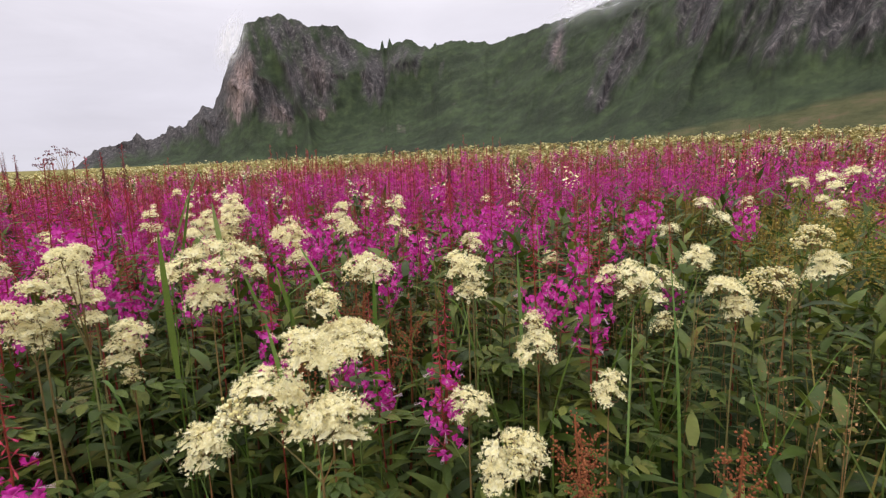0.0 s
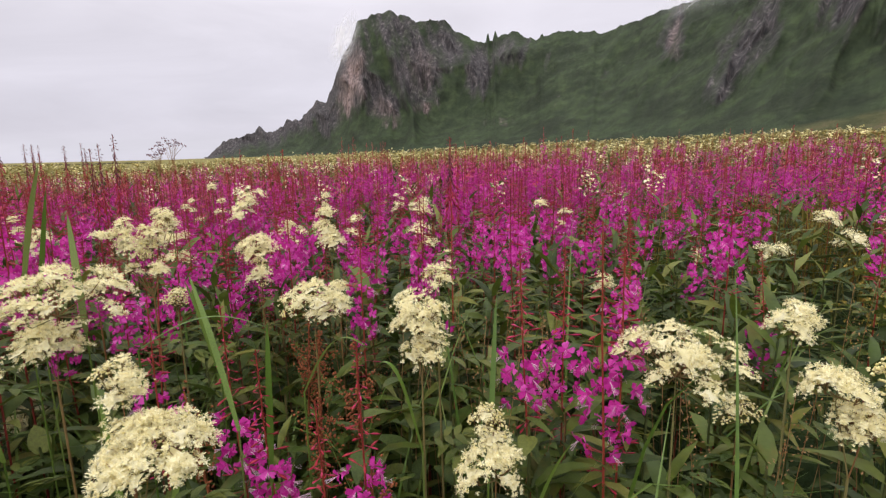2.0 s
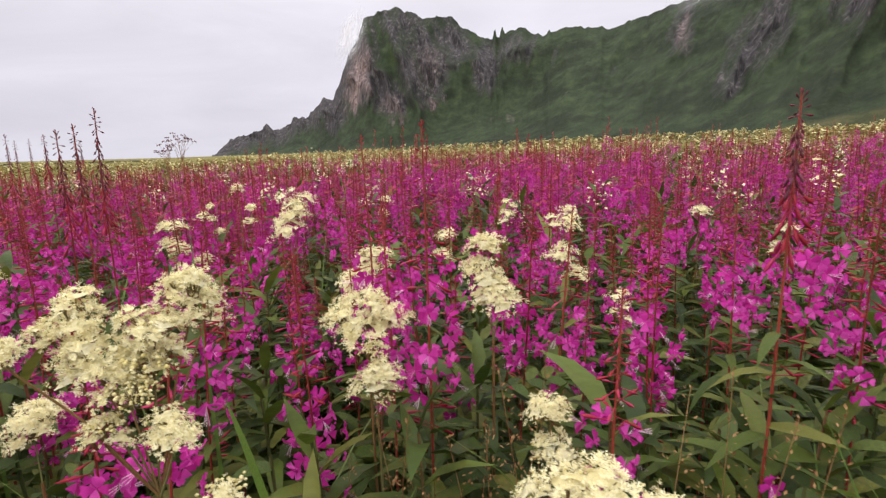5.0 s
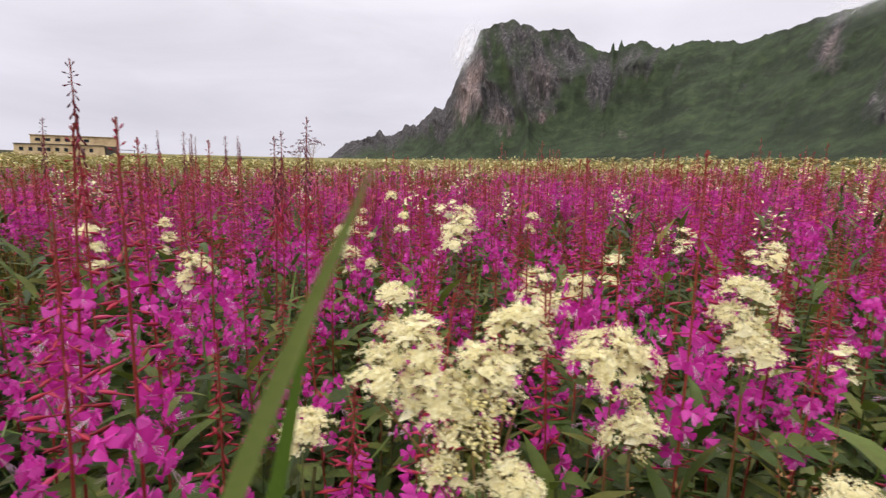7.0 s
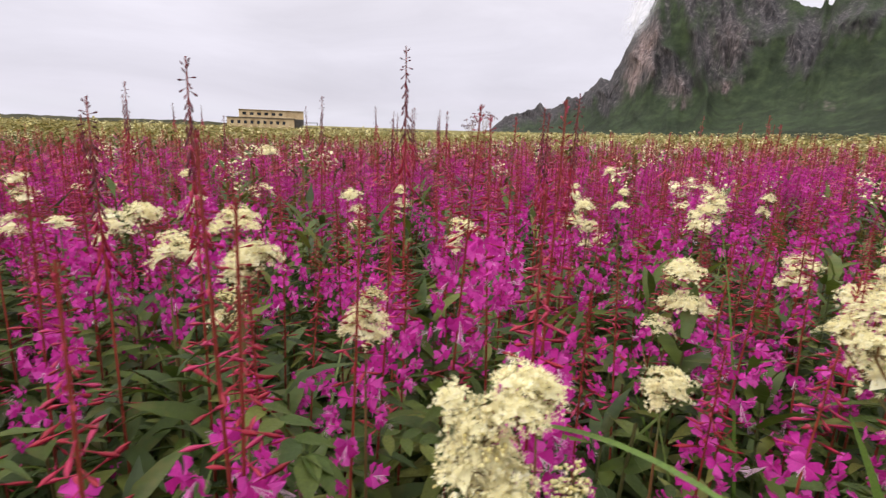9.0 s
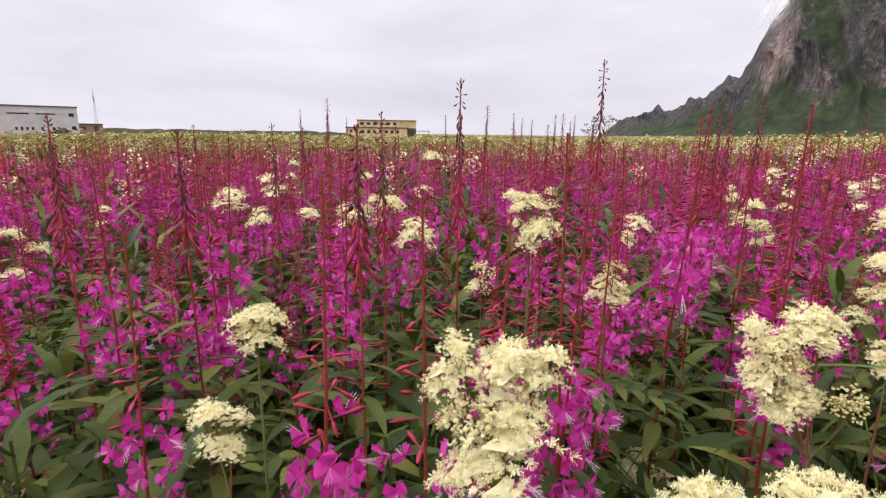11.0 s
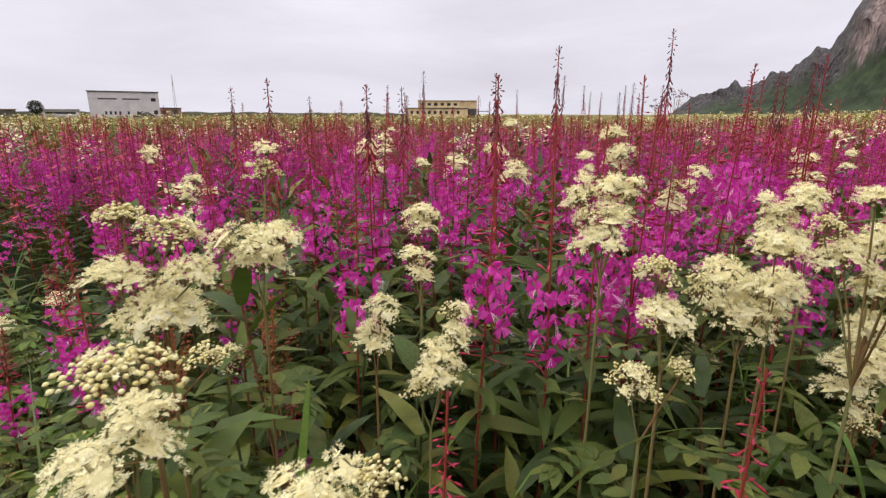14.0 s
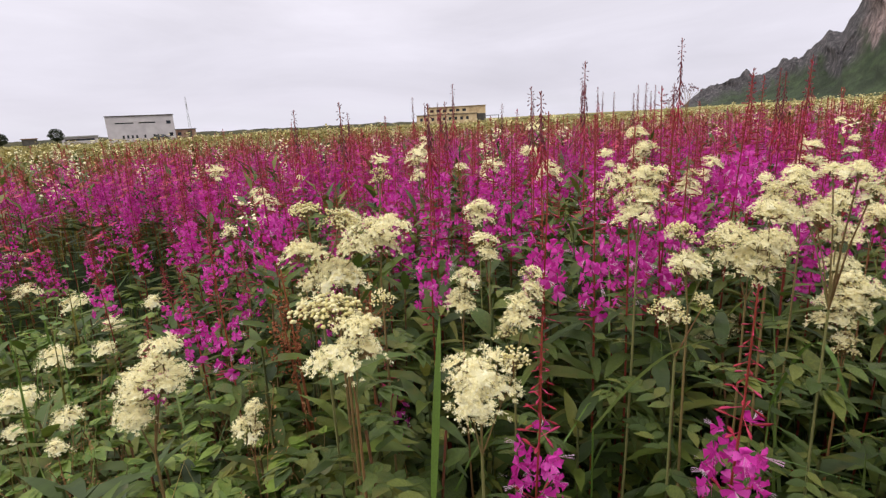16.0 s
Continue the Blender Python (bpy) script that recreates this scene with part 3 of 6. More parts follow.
def willowherb(r, detailed, late=False):
    """One plant: stem, leaves, blossoms and the spike of buds."""
    line, blossoms, bud, pods, leaf = willowherb_plan(r, late=late, sparse=detailed and not late)
    if late:
        blossoms = (blossoms[0][:1], blossoms[1][:1] * [1, 1, 0.8])
    thing = new("willowherb")
    thing.empty_display_size = 0.1
    g = Geo()
    g.add(*tube(line, np.linspace(0.0042, 0.0012, len(line)), 6))
    part("stem", g.mesh("stem", M_STEM, smooth=True), thing, "upright dark red stem")
    low = 15 if detailed and not late else 0
    # upper buds of a late spike: wilted, and coloured dark as a backlit silhouette
    dark_from = len(bud[1]) * 3 // 10 if late else len(bud[1])
    tagged(part("bud_spike", stamp_mesh("bud_spike", [(BUD if detailed else SLIM_BUD, bud[0][low:dark_from], bud[1][low:dark_from], 0), (BUD, bud[0][dark_from:], bud[1][dark_from:], 1), (BUD if detailed else SLIM_BUD, *pods, 0)], [M_BUD, M_DARKBUD]), thing, "small red buds tapering to the tip"), kind="stuff")
    if detailed:
        for k in range(low):
            part("bud", BUD_MESH, thing, m=mat4(bud[0][k], bud[1][k]))
        for k in range(len(blossoms[1])):
            part("blossom", BLOSSOM[k % 3], thing, m=mat4(blossoms[0][k], blossoms[1][k]))
        cut = len(leaf[1]) - 17
        for k in range(cut, len(leaf[1])):
            part("leaf", LEAF_MESH[leaf[2][k]], thing, m=mat4(leaf[0][k], leaf[1][k]))
    else:
        cut = len(leaf[1])
        tagged(part("blossoms", stamp_mesh("blossoms", [(PETALS, *blossoms, 0), (STAMENS, blossoms[0][::3], blossoms[1][::3], 1)], [M_PETAL, M_STAMEN]), thing), kind="stuff")
    lr, ll, lk = leaf[0][:cut], leaf[1][:cut], leaf[2][:cut]
    tagged(part("foliage", stamp_mesh("foliage", [(LEAVES[k], lr[lk == k], ll[lk == k], 0) for k in range(4)], [M_LEAF]), thing), kind="stuff")
    return tagged(thing, LABEL_FW if not late else "tall willowherb spike gone over, red below, tip coloured dark purple-brown like a silhouette", "wildflower", "willowherb in the meadow")


def stand(x, y, tip, r, canonical=1.25, lean=3.0):
    """The pose of a plant whose top is to be tip metres above the soil at (x, y)."""
    k = tip / canonical
    side = 0.75 + 0.25 * k
    return pose(x, y, float(ground_z(x, y)), r.uniform(-lean, lean), r.uniform(-lean, lean), r.uniform(0, 360)) @ Matrix.Diagonal((side, side, k, 1))


# plants beside the path, stretch by stretch: x, y, height of the tip
WILLOWHERB_A = ((-0.07, 3.09, 1.24), (0.08, 2.67, 1.24), (0.63, 2.75, 1.31), (0.18, 1.74, 1.23), (0.04, 1.78, 1.17), (-2.12, 3.05, 1.24),
                (-0.21, 1.45, 1.02), (-0.8, 2.35, 1.24), (-0.48, 2.46, 1.22), (-0.33, 2.47, 1.22), (-0.05, 2.88, 1.24), (0.12, 1.86, 1.16),
                (0.22, 1.78, 1.18), (0.57, 2.42, 1.34), (0.28, 2.25, 1.2), (-0.48, 1.626, 1.09), (-0.198, 1.572, 1.06), (-0.385, 1.581, 1.03), (-0.653, 1.645, 1.09))
WILLOWHERB_B = ((-0.88, 2.47, 1.36), (-0.69, 2.24, 1.37), (-1.02, 2.39, 1.18), (-0.35, 2.48, 1.28), (-0.42, 2.14, 1.16), (-0.14, 2.75, 1.27), (-0.2, 2.29, 1.39),
                (-0.55, 2.47, 1.22), (-1.99, 2.7, 1.26), (-2.2, 2.66, 1.26), (-1.19, 1.74, 1.29), 
                (-1.87, 2.93, 1.29), (-1.3, 1.46, 1.29), (-1.42, 1.68, 1.25), (-1.48, 2.02, 1.375), 
                (-1.06, 2.22, 1.2))
WILLOWHERB_C = ((-1.797, 2.115, 1.525), (-1.729, 1.606, 1.441), (-1.76, 2.04, 1.27), (-2.15, 1.55, 1.3), (-1.84, 1.42, 1.28), (-1.37, 1.17, 1.30), (-1.313, 1.241, 1.29), (-1.641, 1.032, 1.23),
                (-1.94, 1.02, 1.28), (-1.48, 1.79, 1.24), (-1.96, 1.19, 1.26), (-1.57, 2.23, 1.38), (-1.6, 2.56, 1.45), (-1.8, 0.534, 1.08),
                (-0.88, 1.097, 1.074), (-1.06, 0.90, 1.02), (-1.22, 1.82, 1.385), (-1.39, 1.878, 1.385), (-1.321, 1.441, 1.341), (-1.96, 1.24, 1.33), (-1.3, 1.34, 1.26))
r = np.random.default_rng(41)
first = {k: willowherb(np.random.default_rng(100 + k), True) for k in range(7)}
late = [willowherb(np.random.default_rng(130 + k), True, True) for k in range(3)]
placed = [(x, y) for x, y, _ in WILLOWHERB_A + WILLOWHERB_B + WILLOWHERB_C]
for i, (x, y, tip) in reversed(list(enumerate(WILLOWHERB_A + WILLOWHERB_B + WILLOWHERB_C))):
    m = stand(x, y, tip, r, lean=0.0)
    if i < 7:
        first[i].matrix_basis = m
    elif tip >= 1.39:
        copy_thing(late[i % 3], m)
    else:
        copy_thing(first[int(r.integers(0, 7))], m)


LATE_SPOTS = ((-2.1, 0.977, 1.365), (-1.824, 1.136, 1.341), (-2.25, 1.415, 1.36), (-2.67, 0.964, 1.367), (-1.55, 1.3, 1.35), (-1.854, 1.509, 1.38), (-3.28, 3.59, 1.47), (-2.88, 3.46, 1.45),
              (-1.74, 2.62, 1.42), (-1.65, 2.5, 1.40), (-2.9, 1.75, 1.36), (-3.3, 2.4, 1.38), (-3.6, 1.5, 1.37), (-2.7, 2.9, 1.39))
for k, (x, y, tip) in enumerate(LATE_SPOTS):
    if k >= len(LATE_SPOTS) - 3:
        late[len(LATE_SPOTS) - 1 - k].matrix_basis = stand(x, y, tip, r, lean=0.3)
    else:
        copy_thing(late[k % 3], stand(x, y, tip, r, lean=0.3))

# low ones among the western herbs
r_low = np.random.default_rng(46)
for x, y, tip in ((-1.92, 0.821, 1.0), (-1.587, 0.862, 0.985)):
    copy_thing(first[int(r_low.integers(0, 7))], stand(x, y, tip, r_low, lean=0.0))
    placed.append((x, y))

# dark tips further off, across the western bed
r_tips = np.random.default_rng(45)
for k in range(12):
    b, d = radians(r_tips.uniform(-84, -30)), r_tips.uniform(2.6, 7.5)
    x, y = -0.6 + d * math.sin(b), 0.7 + d * math.cos(b)
    copy_thing(late[k % 3], stand(x, y, 1.285 + 0.014 * d + r_tips.normal(0, 0.02), r_tips, lean=2.0))


def path_gap(x, y):
    """Metres from the trodden line through the meadow."""
    best = np.full(np.shape(x), 99.0)
    line = ((-0.14, 0.36), (0.1, 0.85), (0.02, 1.1), (-0.53, 1.52), (-0.8, 1.42), (-0.95, 1.1), (-0.75, 0.84), (-0.52, 0.46))
    for (ax, ay), (bx, by) in zip(line, line[1:]):
        t = np.clip(((x - ax) * (bx - ax) + (y - ay) * (by - ay)) / ((bx - ax) ** 2 + (by - ay) ** 2), 0, 1)
        best = np.minimum(best, np.hypot(x - ax - t * (bx - ax), y - ay - t * (by - ay)))
    return best


def bearing(x, y):
    return np.degrees(np.arctan2(x + 0.5, y - 0.9))


REACH = ((-180, 4.0), (-120, 5.4), (-104, 6.2), (-96, 6.9), (-90, 8.0), (-82, 10), (-74, 12.5), (-60, 15), (-35, 22), (-10, 17), (10, 15), (25, 20), (60, 12), (180, 6))


def low_growth(x, y):
    """The hollow south-west of the path, where everything stays lower."""
    return np.clip((0.72 - y) / 0.25, 0, 1) * np.clip((-1.1 - x) / 0.3, 0, 1) * np.clip((x + 4.2) / 0.8, 0, 1)


def magenta_share(x, y):
    """How thick the willowherb stands: a broad bed, thinner towards its rim and to the shrubby east."""
    rr, b = np.hypot(x + 0.5, y - 0.9), bearing(x, y)
    reach = np.interp(b, [a for a, _ in REACH], [v for _, v in REACH])
    share = np.clip((reach * 1.15 - rr) / (reach * 0.35), 0, 1)
    east = np.clip((b - 14) / 12, 0, 1) * np.clip((6.0 - rr) / 2, 0, 1)
    patch = 0.72 + 0.5 * fbm(x / 1.3 + 50, y / 1.3 + 50, 61, 2)
    glade = 1 - 0.55 * np.exp(-((x + 2.7) ** 2 + (y - 2.9) ** 2))
    glade = glade * (1 - 0.65 * np.exp(-((x - 0.02) ** 2 + (y - 2.75) ** 2) / 0.2)) * (1 - 0.35 * np.exp(-((x + 1.9) ** 2 + (y - 2.75) ** 2) / 0.3))
    return share * glade * (1 - 0.9 * low_growth(x, y) * np.clip((x + 3.5) / 0.5, 0, 1)) * (1 - 0.85 * east) * (1 - 0.75 * np.exp(-((x - 1.5) / 0.9) ** 2 - ((y - 2.7) / 1.0) ** 2)) * np.clip(patch, 0.25, 1)


def scatter(n, r, r0, r1, a0=-125.0, a1=62.0, log=False):
    u = r.uniform(0, 1, n)
    rr = r0 * (r1 / r0) ** u if log else np.sqrt(r0 ** 2 + u * (r1 ** 2 - r0 ** 2))
    a = np.radians(r.uniform(a0, a1, n))
    return -0.5 + rr * np.sin(a), 0.9 + rr * np.cos(a)


# plants a few steps off, each a thing of its own
r = np.random.default_rng(42)
mid = [willowherb(np.random.default_rng(200 + k), False) for k in range(7)]
xs, ys = scatter(2600, r, 0.9, 4.6)
inner = (xs < -0.7) & (xs > -2.2) & (ys > 1.5) & (ys < 2.7) & (path_gap(xs, ys) > 0.55)
keep = ((path_gap(xs, ys) > 1.05) | inner) & (r.uniform(0, 1, len(xs)) < magenta_share(xs, ys))
count = 0
spots = sorted(zip(xs[keep], ys[keep]), key=lambda q: path_gap(q[0], q[1]))
rim = 0.0
for x, y in spots:
    if min(math.hypot(x - a, y - b) for a, b in placed[-400:]) < 0.11:
        continue
    if count >= 250:
        break
    tip = min(1.24 + 0.05 * path_gap(x, y), max(1.0, r.normal(1.17 if path_gap(x, y) > 1.05 else 1.11, 0.08)))
    tip *= 1 - 0.22 * float(low_growth(np.array(x), np.array(y)))
    m = stand(x, y, tip, r)
    if count < 243:
        copy_thing(mid[int(r.integers(0, 7))], m)
    else:
        mid[count - 243].matrix_basis = m
    placed.append((x, y))
    count += 1
    rim = path_gap(x, y)


def plain_willowherb(r, budded=False):
    """A lean version for the far bed: petals, buds, leaves, stem as one shape set."""
    line, blossoms, bud, pods, leaf = willowherb_plan(r)
    petal = (np.array([(0.0, 0, 0), (0.1, 0.5, 0.1), (0.1, 0.42, 0.5), (0.1, -0.5, -0.1), (0.1, -0.42, -0.5), (0.1, -0.3, 0.5), (0.1, 0.1, 0.52), (0.1, 0.3, -0.5), (0.1, -0.1, -0.52)]),
             np.array([(0, 1, 2), (0, 3, 4), (0, 5, 6), (0, 7, 8)]))
    club = (np.array([(0.0, 0, 0), (0.7, 0.08, 0), (1, 0, 0), (0.7, -0.08, 0.03)]), np.array([(0, 1, 2, 3)]))
    thin_leaf = (np.array([(0, 0, 0), (0.05, 0.011, 0.0), (0.12, 0, -0.03), (0.05, -0.011, 0.0)]), np.array([(0, 1, 2, 3)]))
    g = Geo()
    g.add(*tube(line[[2, 4, 6]], 0.0024, 3), 3)
    thin = 2 if budded else 1
    g.stamp(petal, blossoms[0][::thin] * 1.25, blossoms[1][::thin], 0)
    g.stamp(club, bud[0][::3] * 1.75, bud[1][::3], 1)
    if budded:
        g.stamp(club, blossoms[0][1::2] * 1.5, along(line, blossoms[1][1::2, 2]), 1)
    g.stamp(club, pods[0][::3] * 1.3, pods[1][::3], 1)
    pick = slice(len(leaf[1]) // 2, None, 2)
    g.stamp(thin_leaf, leaf[0][pick], leaf[1][pick], 2)
    return g


def strew(name, forms, mats, x, y, height, side, r, label, category):
    """Many copies of a few forms, joined into one stretch of growth."""
    out = Geo()
    kind = r.integers(0, len(forms), len(x))
    a = r.uniform(0, 2 * np.pi, len(x))
    tilt, ta = r.normal(0, 0.05, len(x)), r.uniform(0, 6.28, len(x))
    base = np.stack([x, y, ground_z(x, y)], -1)
    for k, form in enumerate(forms):
        w = kind == k
        n = int(w.sum())
        if not n:
            continue
        c, s = np.cos(a[w]), np.sin(a[w])
        m = np.zeros((n, 3, 3))
        m[:, 0, 0], m[:, 0, 1], m[:, 1, 0], m[:, 1, 1], m[:, 2, 2] = c * side[w], -s * side[w], s * side[w], c * side[w], height[w]
        m[:, 0, 2], m[:, 1, 2] = tilt[w] * np.cos(ta[w]) * height[w], tilt[w] * np.sin(ta[w]) * height[w]
        for v, f, sl in zip(form.v, [ff - o for ff, o in zip(form.f, np.cumsum([0] + [len(q) for q in form.v[:-1]]))], form.mat):
            out.stamp((v, f), m, base[w], int(sl[0]))
    ob = new(name, out.mesh(name, *mats))
    return tagged(ob, label, category, kind="stuff")


r = np.random.default_rng(43)
forms = [plain_willowherb(np.random.default_rng(300 + k), k % 2 == 1) for k in range(8)]
xs, ys = scatter(9500, r, 1.2, 27.0)
dens = np.interp(np.hypot(xs, ys), [0, 6, 12, 27], [1.0, 1.0, 0.75, 0.5])
keep = (r.uniform(0, 1, len(xs)) < magenta_share(xs, ys) * dens) & (path_gap(xs, ys) > max(1.15, rim))
x1, y1 = scatter(4000, r, 1.6, 7.5)
keep1 = (r.uniform(0, 1, len(x1)) < magenta_share(x1, y1)) & (path_gap(x1, y1) > max(1.15, rim))
xs, ys = np.concatenate([xs[keep], x1[keep1]]), np.concatenate([ys[keep], y1[keep1]])
strew("willowherb_bed", forms, [M_PETAL, M_BUD, M_LEAF, M_STEM], xs, ys, (np.clip(r.normal(0.935, 0.05, len(xs)) + 0.045 * np.clip((bearing(xs, ys) + 25) / 15, 0, 1), 0.78, np.where(bearing(xs, ys) > -25, 1.10, 1.02)) + np.where((r.uniform(0, 1, len(xs)) < 0.17) & (bearing(xs, ys) > -30), r.uniform(0, 0.17, len(xs)), 0.0)) * (1 - 0.2 * low_growth(xs, ys)), np.ones(len(xs)), r,
      "broad bed of magenta willowherb with red bud spikes", "wildflowers")

# ---- meadowsweet ----


def cluster_mesh(r, n, nb, size, hi=True):
    """A rounded cushion of tiny cream blossoms over a dense heart, with round buds at its rim, 1 wide."""
    g = Geo()
    ph = r.uniform(0, 6.28, 3)

    def cushion(a, q):
        """Reach and height of the ragged dome at an angle and a share of its radius."""
        lobe = 0.5 * (1 + 0.26 * np.sin(a * 3 + ph[0]) + 0.20 * np.sin(a * 5 + ph[1]) + 0.12 * np.sin(a * 9 + ph[2]))
        return lobe * q, 0.26 * np.sqrt(np.clip(1 - q ** 2, 0, 1)) * (1 + 0.3 * np.sin(a * 4 + q * 6 + ph[2])) - 0.06 * q

    if n > 20:
        m = 8
        v = [(0, 0, 0.12)]
        for q in (0.45, 0.85):
            a = np.arange(m) * 2 * np.pi / m
            rr, zz = cushion(a, q)
            v += [(math.cos(t) * x * 0.72, math.sin(t) * x * 0.72, z * 0.6 - 0.05) for t, x, z in zip(a, rr, zz)]
        g.add(v, np.array([(0, 1 + j, 1 + (j + 1) % m) for j in range(m)]), 0)
        g.add(v, np.array([(1 + j, 1 + m + j, 1 + m + (j + 1) % m, 1 + (j + 1) % m) for j in range(m)]), 0)
    a, q = r.uniform(0, 6.28, n), np.sqrt(r.uniform(0, 1, n)) ** 0.9 * r.uniform(0.85, 1.2, n)
    rr, zz = cushion(a, q)
    loc = np.stack([np.cos(a) * rr, np.sin(a) * rr, zz + r.normal(0, 0.075, n)], -1)
    tilt = q ** 2 * 1.3 + r.normal(0, 0.45, n)
    rot = turn(a, np.pi / 2 - tilt, 0, 1.0)
    rot = np.stack([-rot[..., 2], rot[..., 1], rot[..., 0]], -1) * (size * r.uniform(0.7, 1.3, n))[:, None, None]
    if hi:
        third = r.integers(0, 3, n)
        for k in range(3):
            g.stamp(FLORETS[k], rot[third == k], loc[third == k], 0)
    else:
        g.stamp(STAR, rot, loc, 0)
    if nb:
        a, q = r.uniform(0, 6.28, nb), r.uniform(0.3, 0.62, nb) if nb < 20 else np.sqrt(r.uniform(0.01, 0.34, nb))
        loc = np.stack([np.cos(a) * q, np.sin(a) * q, 0.2 * (1 - q) + r.normal(0, 0.10, nb)], -1)
        g.stamp(BALL, np.eye(3)[None] * (r.uniform(0.06, 0.10, nb) if nb < 20 else r.uniform(0.10, 0.17, nb))[:, None, None], loc, 1)
        for p in loc[::3]:
            g.add(*tube([(0, 0, -0.35), p * [0.5, 0.5, 0.4], p], [0.012, 0.010, 0.008], 3), 2)
    for k in range(4 if hi else 2):
        b, q = r.uniform(0, 6.28), r.uniform(0.15, 0.4)
        g.add(*tube([(0, 0, -0.5), (math.cos(b) * q * 0.5, math.sin(b) * q * 0.5, -0.15), (math.cos(b) * q, math.sin(b) * q, 0.12)], [0.016, 0.012, 0.008], 3), 2)
    return g.mesh("bloom", M_CREAM, M_CREAMBUD, M_SWSTEM)


CLUSTERS_HI = [cluster_mesh(np.random.default_rng(500 + k), 54, 5, 0.205) for k in range(6)]
CLUSTERS_BUD = [cluster_mesh(np.random.default_rng(520 + k), 5, 34, 0.15) for k in range(3)]
CLUSTERS_LO = [cluster_mesh(np.random.default_rng(540 + k), 34, 3, 0.25, False) for k in range(4)]


def feather_leaf(r):
    """A feathered leaf along +x: paired toothed leaflets on a thin rib and a larger one at the end."""
    g = Geo()
    rib = [(s * 0.17, 0, -0.05 * s * s) for s in np.linspace(0, 1, 5)]
    g.add(*tube(rib, [0.0016, 0.0014, 0.0012, 0.001, 0.0008], 3))
    for k, s in enumerate((0.3, 0.55, 0.8)):
        for side in (1, -1):
            ln = 0.055 + 0.02 * s
            g.stamp(blade(ln, ln * 0.5, 0.35, 0.25, 3), turn(side * r.uniform(0.9, 1.2), r.uniform(-0.2, 0.1), side * 0.2), np.array([(s * 0.17, 0, -0.05 * s * s)]))
    for a in (-0.6, 0.0, 0.6):
        g.stamp(blade(0.085, 0.042, 0.35, 0.25, 3), turn(a, -0.3), np.array([(0.165, 0, -0.048)]))
    return g.mesh("leaf", M_LEAF2, smooth=True)


FEATHER = [feather_leaf(np.random.default_rng(560 + k)) for k in range(4)]
LABEL_MS = "creamy white meadowsweet with frothy flower clusters on a brownish stem"


def meadowsweet(r, lumps, hi=True):
    """One plant. Its flower head is a handful of lumps: x, y, height above the soil, width, depth from top to bottom, 1 if still in bud."""
    thing = new("meadowsweet")
    thing.empty_display_size = 0.1
    low = min(lumps, key=lambda q: q[2])
    x0, y0 = np.mean([q[0] for q in lumps]) * 0.5 + low[0] * 0.5, np.mean([q[1] for q in lumps]) * 0.5 + low[1] * 0.5
    g0 = float(ground_z(x0, y0))
    fork = low[2] - low[4] * 0.5 - 0.05
    lean = r.uniform(-0.03, 0.03, 2)
    s = np.linspace(0, 1, 6)
    line = np.stack([lean[0] * (1 - s) ** 2, lean[1] * (1 - s) ** 2, s * fork], -1)
    g = Geo()
    g.add(*tube(line, np.linspace(0.0034, 0.0020, 6), 5))
    blooms = []
    for lx, ly, lz, wide, tall, budded in lumps:
        at = np.array([lx - x0, ly - y0, lz])
        foot = at - np.array([0, 0, tall * 0.5])
        top = line[-1]
        g.add(*tube([top, top * [0.5, 0.5, 0] + foot * [0.5, 0.5, 0] + np.array([0, 0, top[2] * 0.35 + foot[2] * 0.65 - 0.01]), foot, at], [0.0014, 0.0012, 0.0010, 0.0008], 4))
        size = float(np.clip(0.40 * wide, 0.022, 0.042))
        n = int(np.clip(0.74 * (wide / size) ** 2 + 0.9 * wide * tall / size ** 2, 2, 21 if hi else 6))
        if not hi:
            size *= 1.25
        a0 = r.uniform(0, 6.28)
        for k in range(n):
            u = 0.95 - 1.5 * (k + 0.5) / n + r.normal(0, 0.16)
            u = max(-0.6, min(0.97, u))
            a = a0 + k * 2.4 + r.uniform(-0.3, 0.3)
            q = math.sqrt(1 - u * u) * r.uniform(0.55, 1.2)
            p = at + np.array([math.cos(a) * q * max(0.0, wide - size) * 0.5, math.sin(a) * q * max(0.0, wide - size) * 0.5, u * max(0.0, tall - size * 0.45) * 0.5 - size * 0.1])
            k1 = size * r.uniform(0.65, 1.3)
            blooms.append((p, k1, a, q, budded))
            g.add(*tube([foot * 0.6 + at * 0.4, foot * 0.3 + p * 0.7 - np.array([0, 0, 0.006]), p], [0.0011, 0.0009, 0.0007], 3))
    part("stem", g.mesh("stem", M_SWSTEM, smooth=True), thing, "branching brownish green stem")
    for p, k1, a, q, budded in blooms:
        pool = CLUSTERS_LO if not hi else CLUSTERS_BUD if (budded and r.uniform() < 0.8) or r.uniform() < 0.04 else CLUSTERS_HI
        m = pose(*p, r.normal(0, 9), r.normal(0, 9), 0) @ Matrix.Rotation(0.55 * q, 4, Vector((-math.sin(a), math.cos(a), 0))) @ pose(0, 0, 0, 0, 0, r.uniform(0, 360))
        part("bloom", pool[int(r.integers(0, len(pool)))], thing, m=m @ Matrix.Diagonal((k1 * r.uniform(0.85, 1.25), k1, k1 * 0.85, 1)))
    for k in range(4 if hi else 2):
        hz = fork - 0.09 - 0.085 * k - r.uniform(0, 0.03)
        if hz > 0.1:
            part("leaf", FEATHER[int(r.integers(0, 4))], thing, m=pose(0, 0, hz, r.uniform(-20, 20), r.uniform(-28, 12), k * 137 + r.uniform(0, 40)) @ Matrix.Scale(r.uniform(0.45, 0.72), 4))
    thing.matrix_basis = pose(x0, y0, g0, 0, 0, 0)
    open_share = sum(1 for q in lumps if not q[5]) / len(lumps)
